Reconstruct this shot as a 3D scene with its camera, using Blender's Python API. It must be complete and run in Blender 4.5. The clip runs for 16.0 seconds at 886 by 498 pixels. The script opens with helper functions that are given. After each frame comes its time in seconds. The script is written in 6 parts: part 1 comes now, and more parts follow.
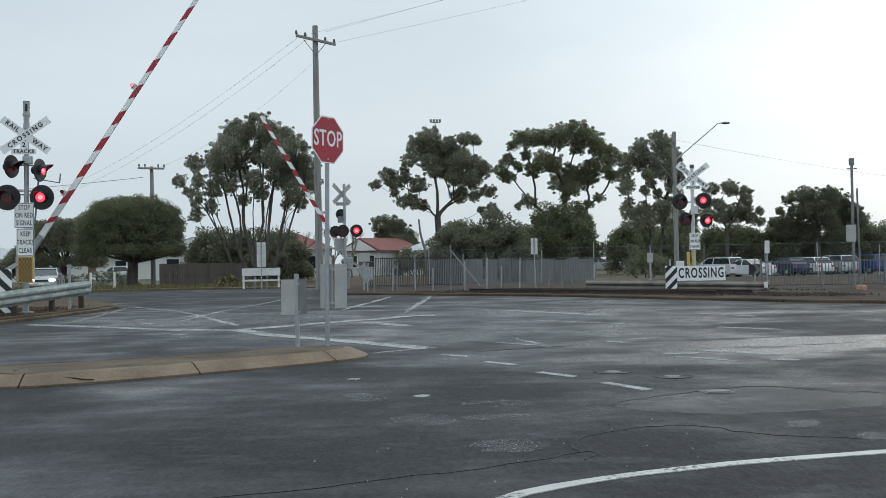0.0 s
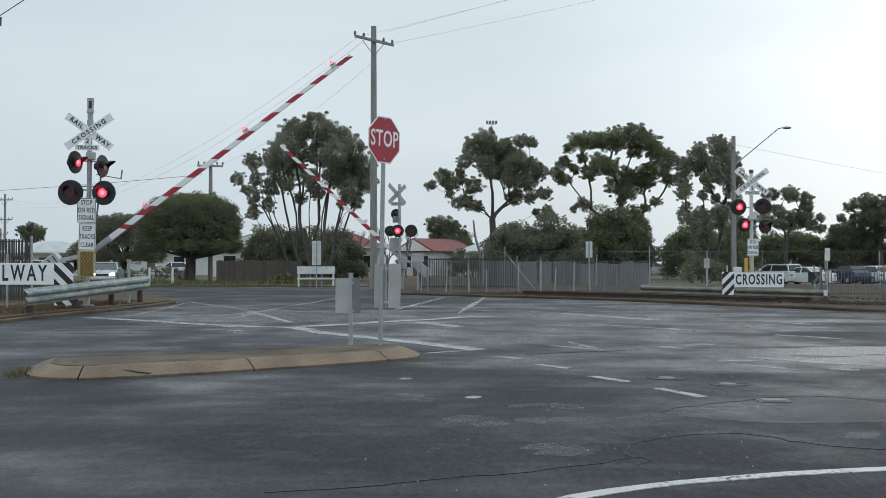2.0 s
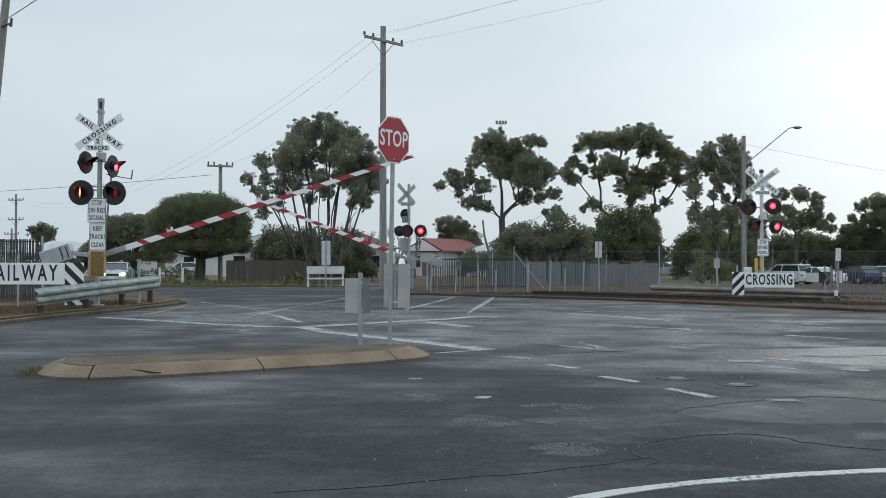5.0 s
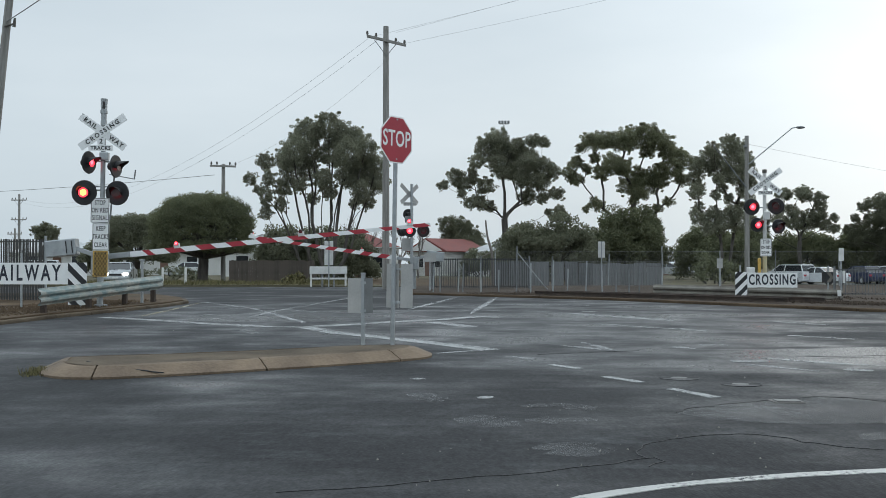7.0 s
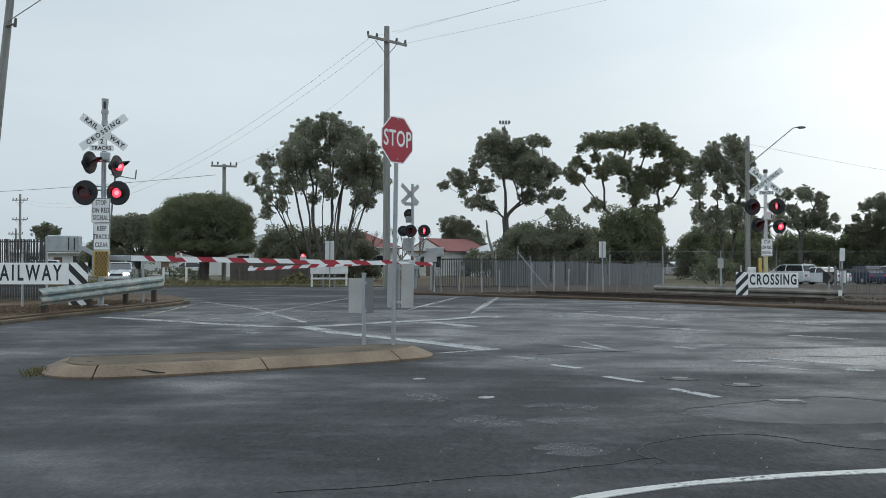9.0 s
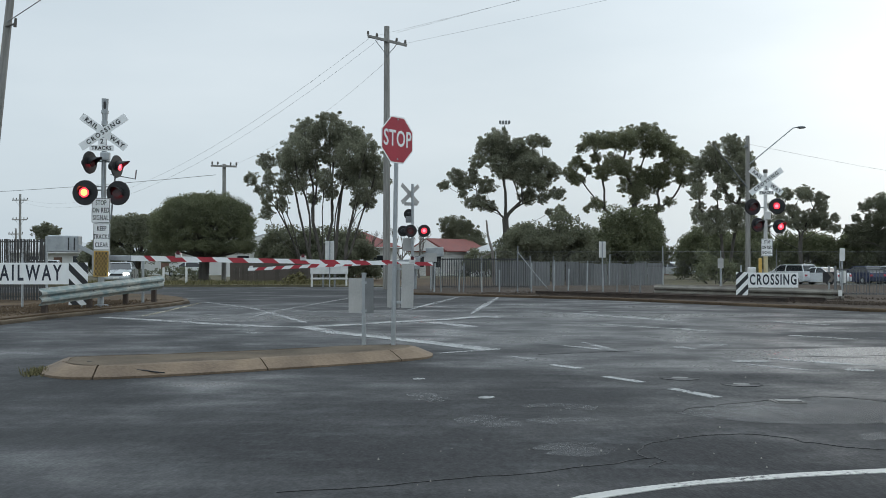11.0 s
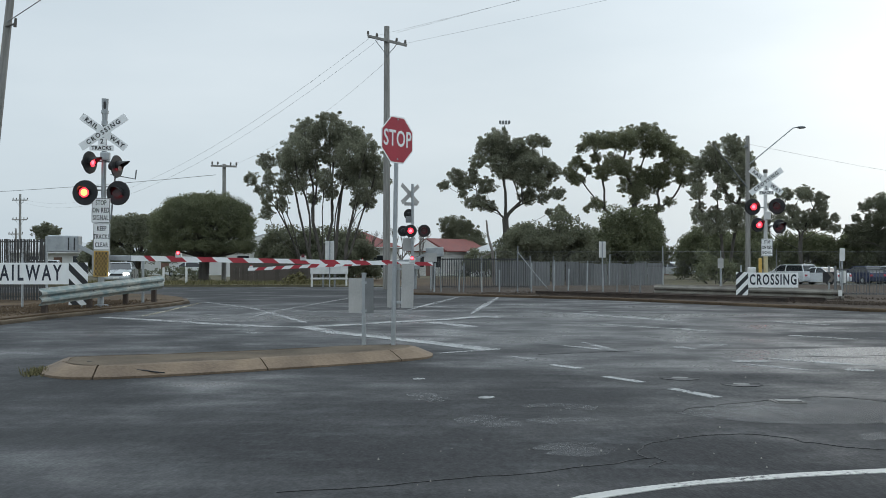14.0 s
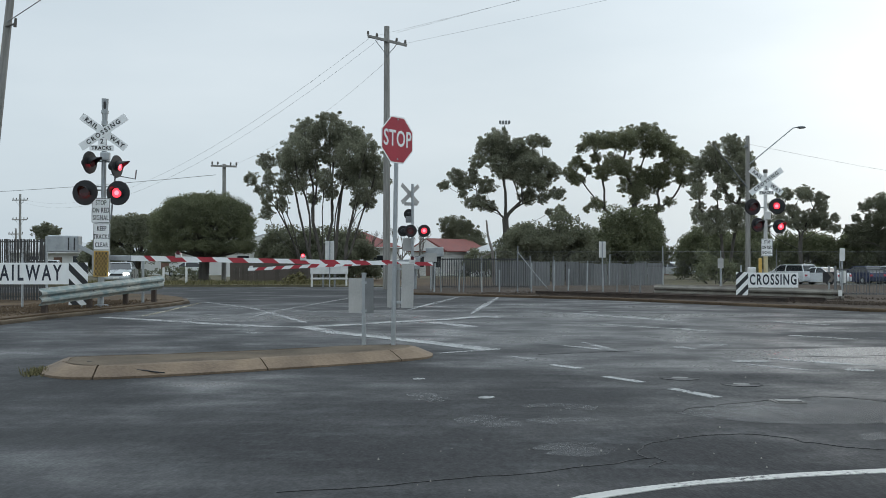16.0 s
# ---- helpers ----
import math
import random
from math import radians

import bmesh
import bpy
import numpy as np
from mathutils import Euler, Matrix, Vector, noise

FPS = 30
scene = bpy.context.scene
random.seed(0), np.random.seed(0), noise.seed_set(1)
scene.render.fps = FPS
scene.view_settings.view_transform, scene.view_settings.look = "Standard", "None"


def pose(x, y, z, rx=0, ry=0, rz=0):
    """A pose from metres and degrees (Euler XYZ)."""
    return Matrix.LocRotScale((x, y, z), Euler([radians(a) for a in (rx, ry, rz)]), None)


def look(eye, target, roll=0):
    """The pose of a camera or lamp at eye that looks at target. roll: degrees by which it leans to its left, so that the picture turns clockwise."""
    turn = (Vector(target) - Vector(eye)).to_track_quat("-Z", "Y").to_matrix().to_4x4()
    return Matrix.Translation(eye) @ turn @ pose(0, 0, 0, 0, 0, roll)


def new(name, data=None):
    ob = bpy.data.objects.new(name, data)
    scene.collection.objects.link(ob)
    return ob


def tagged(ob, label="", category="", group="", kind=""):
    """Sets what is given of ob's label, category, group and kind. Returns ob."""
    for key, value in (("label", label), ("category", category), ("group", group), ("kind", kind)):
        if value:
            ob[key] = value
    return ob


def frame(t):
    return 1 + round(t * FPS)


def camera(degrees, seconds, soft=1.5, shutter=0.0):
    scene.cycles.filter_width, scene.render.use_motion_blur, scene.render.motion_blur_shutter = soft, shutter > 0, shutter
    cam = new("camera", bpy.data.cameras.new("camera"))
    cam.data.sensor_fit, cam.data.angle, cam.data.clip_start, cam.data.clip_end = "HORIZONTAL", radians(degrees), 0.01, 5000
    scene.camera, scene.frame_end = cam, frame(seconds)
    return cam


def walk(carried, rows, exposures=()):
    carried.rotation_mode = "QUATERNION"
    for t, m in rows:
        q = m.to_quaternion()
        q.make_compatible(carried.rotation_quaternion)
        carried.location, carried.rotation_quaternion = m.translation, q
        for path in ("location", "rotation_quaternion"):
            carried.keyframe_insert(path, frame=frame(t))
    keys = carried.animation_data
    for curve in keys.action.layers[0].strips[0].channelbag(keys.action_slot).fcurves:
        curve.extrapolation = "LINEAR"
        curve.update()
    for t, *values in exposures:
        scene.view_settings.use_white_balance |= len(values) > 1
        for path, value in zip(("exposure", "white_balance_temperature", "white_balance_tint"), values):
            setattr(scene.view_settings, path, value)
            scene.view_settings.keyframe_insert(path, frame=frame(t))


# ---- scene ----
cam = camera(46.0, 16.0, soft=0.8)
EYE = (0.0, 0.0, 1.45)


def aim(turn, tilt, roll):
    return Matrix.Translation(EYE) @ pose(0, 0, 0, 0, 0, turn) @ pose(0, 0, 0, 90 + tilt, 0, 0) @ pose(0, 0, 0, 0, 0, -roll)


PATH = [(0.0, -3.685, 0.713, 1.09), (0.1, -2.83, 0.68, 0.45), (0.2, -2.2, 0.68, 0.10), (0.3, -1.79, 0.70, 0.04), (0.5, -1.375, 0.73, 0.041),
        (1.0, -1.062, 0.81, 0.047), (1.5, -0.889, 0.81, 0.033), (2.0, -0.712, 0.806, 0.021), (2.5, -0.573, 0.809, 0.023),
        (3.0, -0.475, 0.808, 0.019), (3.5, -0.397, 0.808, 0.016), (4.0, -0.309, 0.808, 0.013), (5.2, -0.18, 0.807, 0.005),
        (6.5, -0.075, 0.807, 0.0), (7.0, -0.044, 0.807, 0.0), (7.5, -0.01, 0.806, 0.0), (8.0, 0, 0.806, 0), (12.0, 0, 0.806, 0), (16.0, 0, 0.806, 0)]
walk(cam, [(t, aim(a, b, c)) for t, a, b, c in PATH])

# ---- world, sun, exposure ----
world = bpy.data.worlds.new("overcast_sky")
scene.world = world
world.use_nodes = True
wn, wl = world.node_tree.nodes, world.node_tree.links
wn.clear()
sky = wn.new("ShaderNodeTexSky")
sky.sky_type, sky.sun_disc = "NISHITA", False
sky.sun_elevation, sky.sun_rotation = radians(25), radians(41)
sky.air_density, sky.dust_density = 1.0, 3.0
scaled = wn.new("ShaderNodeVectorMath")
scaled.operation = "SCALE"
scaled.inputs["Scale"].default_value = 0.10
wl.new(sky.outputs[0], scaled.inputs[0])
wtc = wn.new("ShaderNodeTexCoord")
wmap = wn.new("ShaderNodeMapping")
wmap.inputs["Scale"].default_value = (1.0, 1.0, 3.5)
wl.new(wtc.outputs["Generated"], wmap.inputs[0])
cloud = wn.new("ShaderNodeTexNoise")
cloud.inputs["Scale"].default_value, cloud.inputs["Detail"].default_value, cloud.inputs["Roughness"].default_value = 1.7, 5.0, 0.5
wl.new(wmap.outputs[0], cloud.inputs["Vector"])
cramp = wn.new("ShaderNodeValToRGB")
cramp.color_ramp.elements[0].position, cramp.color_ramp.elements[0].color = 0.3, (0.54, 0.645, 0.72, 1)
cramp.color_ramp.elements[1].position, cramp.color_ramp.elements[1].color = 0.75, (0.72, 0.81, 0.87, 1)
wl.new(cloud.outputs[0], cramp.inputs[0])
wmix = wn.new("ShaderNodeMix")
wmix.data_type = "RGBA"
wmix.inputs["Factor"].default_value = 0.90
wl.new(scaled.outputs[0], wmix.inputs["A"])
wl.new(cramp.outputs[0], wmix.inputs["B"])
# thinner cloud, brighter towards the hidden sun
toward = wn.new("ShaderNodeVectorMath")
toward.operation = "DOT_PRODUCT"
toward.inputs[1].default_value = Vector((0.62, 0.70, 0.33)).normalized()
wl.new(wtc.outputs["Generated"], toward.inputs[0])
glow = wn.new("ShaderNodeMapRange")
glow.interpolation_type = "SMOOTHSTEP"
for key, value in (("From Min", 0.76), ("From Max", 1.0), ("To Min", 1.0), ("To Max", 1.29)):
    glow.inputs[key].default_value = value
wl.new(toward.outputs["Value"], glow.inputs["Value"])
# an overcast sky is brightest overhead
up = wn.new("ShaderNodeSeparateXYZ")
wl.new(wtc.outputs["Generated"], up.inputs[0])
zenith = wn.new("ShaderNodeMapRange")
zenith.interpolation_type = "SMOOTHSTEP"
for key, value in (("From Min", 0.22), ("From Max", 1.0), ("To Min", 1.0), ("To Max", 2.3)):
    zenith.inputs[key].default_value = value
wl.new(up.outputs["Z"], zenith.inputs["Value"])
both = wn.new("ShaderNodeMath")
both.operation = "MULTIPLY"
wl.new(glow.outputs[0], both.inputs[0])
wl.new(zenith.outputs[0], both.inputs[1])
wbg = wn.new("ShaderNodeBackground")
wl.new(both.outputs[0], wbg.inputs["Strength"])
wl.new(wmix.outputs["Result"], wbg.inputs["Color"])
wout = wn.new("ShaderNodeOutputWorld")
wl.new(wbg.outputs[0], wout.inputs["Surface"])
sun = new("sun", bpy.data.lights.new("sun", "SUN"))
sun.data.energy, sun.data.angle, sun.data.color = 0.12, radians(50), (1.0, 0.96, 0.9)
sun.matrix_world = look((31, 35, 22), (0, 0, 0))
scene.view_settings.exposure = 0.0


# ---- materials ----
def nodes_of(m):
    return m.node_tree.nodes, m.node_tree.links


def material(name, dark, light=None, rough=0.6, metal=0.0, scale=3.0, fine=40.0, bump=0.15, emit=None, power=0.0, spread=0.0, island=False, stretch=(1, 1, 1)):
    """A surface with two scales of noise between two colours, uneven gloss and fine relief."""
    light = light or tuple(min(1, c * 1.25) for c in dark)
    m = bpy.data.materials.new(name)
    m.use_nodes = True
    n, l = nodes_of(m)
    b = n["Principled BSDF"]
    b.inputs["Metallic"].default_value = metal
    tc = n.new("ShaderNodeTexCoord")
    mp = n.new("ShaderNodeMapping")
    mp.inputs["Scale"].default_value = stretch
    l.new(tc.outputs["Object"], mp.inputs[0])
    big, small = n.new("ShaderNodeTexNoise"), n.new("ShaderNodeTexNoise")
    for node, s, d in ((big, scale, 4.0), (small, fine, 3.0)):
        node.inputs["Scale"].default_value, node.inputs["Detail"].default_value = s, d
        l.new(mp.outputs[0], node.inputs["Vector"])
    add = n.new("ShaderNodeMath")
    add.operation = "MULTIPLY_ADD"
    l.new(small.outputs[0], add.inputs[0])
    add.inputs[1].default_value = 0.45
    l.new(big.outputs[0], add.inputs[2])
    val = add.outputs[0]
    if spread:
        info = n.new("ShaderNodeNewGeometry" if island else "ShaderNodeObjectInfo")
        extra = n.new("ShaderNodeMath")
        extra.operation = "MULTIPLY_ADD"
        l.new(info.outputs["Random Per Island" if island else "Random"], extra.inputs[0])
        extra.inputs[1].default_value = spread
        l.new(val, extra.inputs[2])
        val = extra.outputs[0]
    ramp = n.new("ShaderNodeValToRGB")
    ramp.color_ramp.elements[0].position, ramp.color_ramp.elements[0].color = 0.48, (*dark, 1)
    ramp.color_ramp.elements[1].position, ramp.color_ramp.elements[1].color = 0.98 + spread, (*light, 1)
    l.new(val, ramp.inputs[0])
    l.new(ramp.outputs[0], b.inputs["Base Color"])
    gloss = n.new("ShaderNodeMapRange")
    gloss.inputs["To Min"].default_value, gloss.inputs["To Max"].default_value = max(0.03, rough - 0.12), min(1, rough + 0.12)
    l.new(big.outputs[0], gloss.inputs["Value"])
    l.new(gloss.outputs[0], b.inputs["Roughness"])
    if bump:
        bp = n.new("ShaderNodeBump")
        bp.inputs["Strength"].default_value, bp.inputs["Distance"].default_value = bump, 0.02
        l.new(small.outputs[0], bp.inputs["Height"])
        l.new(bp.outputs[0], b.inputs["Normal"])
    if emit:
        b.inputs["Emission Color"].default_value, b.inputs["Emission Strength"].default_value = (*emit, 1), power
    return m


def leafy(name, dark, light):
    """Leaf blades that also let light through."""
    m = material(name, dark, light, 0.85, 0, 0.6, 5, 0, spread=0.28, island=True)
    n, l = nodes_of(m)
    b = n["Principled BSDF"]
    thin, mix = n.new("ShaderNodeBsdfTranslucent"), n.new("ShaderNodeMixShader")
    mix.inputs[0].default_value = 0.45
    l.new(b.inputs["Base Color"].links[0].from_socket, thin.inputs["Color"])
    out = n["Material Output"]
    l.new(b.outputs[0], mix.inputs[1]), l.new(thin.outputs[0], mix.inputs[2])
    l.new(mix.outputs[0], out.inputs["Surface"])
    return m


def wet_asphalt():
    """Old dark asphalt: stone chips, scuffs, dried streaks, and a film of water that lies deepest on the low eastern side."""
    m = material("wet_asphalt", (0.0145, 0.0152, 0.0166), (0.031, 0.032, 0.0338), 0.5, 0, 0.35, 60, 0.35)
    n, l = nodes_of(m)
    b = n["Principled BSDF"]
    b.inputs["Specular IOR Level"].default_value = 0.21
    old = b.inputs["Base Color"].links[0].from_socket
    tc = n.new("ShaderNodeTexCoord")

    def field(scale, rot, size, detail, rough):
        mp, tx = n.new("ShaderNodeMapping"), n.new("ShaderNodeTexNoise")
        mp.inputs["Scale"].default_value, mp.inputs["Rotation"].default_value = scale, (0, 0, radians(rot))
        tx.inputs["Scale"].default_value, tx.inputs["Detail"].default_value, tx.inputs["Roughness"].default_value = size, detail, rough
        l.new(tc.outputs["Object"], mp.inputs[0]), l.new(mp.outputs[0], tx.inputs["Vector"])
        return tx.outputs[0]

    def ramp(value, a, ca, z, cz):
        r = n.new("ShaderNodeValToRGB")
        r.color_ramp.elements[0].position, r.color_ramp.elements[0].color = a, (ca, ca, ca, 1)
        r.color_ramp.elements[1].position, r.color_ramp.elements[1].color = z, (cz, cz, cz, 1)
        l.new(value, r.inputs[0])
        return r.outputs[0]

    def calc(op, a, c):
        k = n.new("ShaderNodeMath")
        k.operation = op
        for s, q in zip(k.inputs, (a, c)):
            if isinstance(q, float):
                s.default_value = q
            else:
                l.new(q, s)
        return k.outputs[0]

    broad = field((0.14, 0.22, 1), -14, 1.0, 4.0, 0.55)
    blotch = field((0.55, 0.6, 1), 31, 1.0, 7.0, 0.62)
    streak = field((0.3, 1.5, 1), -8, 1.0, 6.0, 0.6)
    wet = calc("ADD", calc("MULTIPLY", broad, 0.45), calc("ADD", calc("MULTIPLY", blotch, 0.4), calc("MULTIPLY", streak, 0.15)))
    # standing water in the hollow on the eastern side, broken into streaks
    squash = n.new("ShaderNodeMapping")
    squash.inputs["Location"].default_value, squash.inputs["Scale"].default_value = (-3.3, -16.9, 0), (0.45, 1.0, 1)
    l.new(tc.outputs["Object"], squash.inputs[0])
    far = n.new("ShaderNodeVectorMath")
    far.operation = "LENGTH"
    l.new(squash.outputs[0], far.inputs[0])
    pool = n.new("ShaderNodeMapRange")
    for key, value in (("From Min", 0.3), ("From Max", 1.5), ("To Min", 0.36), ("To Max", 0.0)):
        pool.inputs[key].default_value = value
    l.new(far.outputs["Value"], pool.inputs["Value"])
    wide = n.new("ShaderNodeVectorMath")
    wide.operation = "DISTANCE"
    wide.inputs[1].default_value = (0.3, 24.5, 0)
    l.new(tc.outputs["Object"], wide.inputs[0])
    damp = n.new("ShaderNodeMapRange")
    for key, value in (("From Min", 3.0), ("From Max", 13.0), ("To Min", 0.085), ("To Max", 0.0)):
        damp.inputs[key].default_value = value
    l.new(wide.outputs["Value"], damp.inputs["Value"])
    puddles = calc("MULTIPLY", pool.outputs[0], calc("ADD", calc("MULTIPLY", streak, 4.6), -1.55))
    wetness = calc("ADD", calc("ADD", wet, puddles), damp.outputs[0])
    grain = field((1, 0.4, 1), 0, 30.0, 2.0, 0.5)
    film = ramp(wetness, 0.455, 0.0, 0.63, 1.0)
    rough = calc("SUBTRACT", 0.84, calc("MULTIPLY", film, 0.58))
    rough = calc("ADD", rough, calc("MULTIPLY", calc("SUBTRACT", grain, 0.5), 0.25))
    l.new(rough, b.inputs["Roughness"])
    scuff = ramp(field((0.5, 1.1, 1), 20, 1.3, 8.0, 0.7), 0.56, 0.0, 0.74, 1.0)
    mix = n.new("ShaderNodeMix")
    mix.data_type = "RGBA"
    l.new(calc("MULTIPLY", scuff, 0.8), mix.inputs["Factor"])
    l.new(old, mix.inputs["A"])
    mix.inputs["B"].default_value = (0.066, 0.069, 0.072, 1)
    speck = ramp(field((1, 0.4, 1), 0, 14.0, 6.0, 0.8), 0.32, 0.55, 0.70, 1.55)
    mul = n.new("ShaderNodeMix")
    mul.data_type, mul.blend_type = "RGBA", "MULTIPLY"
    mul.inputs["Factor"].default_value = 1.0
    l.new(mix.outputs["Result"], mul.inputs["A"]), l.new(speck, mul.inputs["B"])
    l.new(mul.outputs["Result"], b.inputs["Base Color"])
    chips = n.new("ShaderNodeTexVoronoi")
    chips.inputs["Scale"].default_value = 45.0
    longer = n.new("ShaderNodeMapping")
    longer.inputs["Scale"].default_value = (1, 0.45, 1)
    l.new(tc.outputs["Object"], longer.inputs[0])
    l.new(longer.outputs[0], chips.inputs["Vector"])
    bp = n.new("ShaderNodeBump")
    bp.inputs["Strength"].default_value, bp.inputs["Distance"].default_value = 0.35, 0.006
    l.new(calc("ADD", chips.outputs["Distance"], grain), bp.inputs["Height"])
    l.new(bp.outputs[0], b.inputs["Normal"])
    return m


def worn_paint_or_sheen(name, paint, wear=0.5, soft=0.16, strength=1.0, rough=0.45):
    """Road paint, worn through to the asphalt; painted smears of sheen are broken up likewise."""
    m = material(name, paint, None, rough, 0, 3, 40, 0.2 if rough > 0.3 else 0.05)
    n, l = nodes_of(m)
    b = n["Principled BSDF"]
    tc = n.new("ShaderNodeTexCoord")
    a, c = n.new("ShaderNodeTexNoise"), n.new("ShaderNodeTexNoise")
    a.inputs["Scale"].default_value, c.inputs["Scale"].default_value = 1.6, 22.0
    c.inputs["Detail"].default_value = 6.0
    l.new(tc.outputs["Object"], a.inputs["Vector"]), l.new(tc.outputs["Object"], c.inputs["Vector"])
    mul = n.new("ShaderNodeMath")
    mul.operation = "ADD"
    l.new(a.outputs[0], mul.inputs[0]), l.new(c.outputs[0], mul.inputs[1])
    r = n.new("ShaderNodeMapRange")
    for key, value in (("From Min", 0.55 + 0.42 * wear), ("From Max", 0.55 + 0.42 * wear + soft), ("To Min", strength), ("To Max", 0.0)):
        r.inputs[key].default_value = value
    half = n.new("ShaderNodeMath")
    half.operation = "MULTIPLY"
    half.inputs[1].default_value = 0.85
    l.new(mul.outputs[0], half.inputs[0])
    l.new(half.outputs[0], r.inputs["Value"])
    l.new(r.outputs[0], b.inputs["Alpha"])
    return m


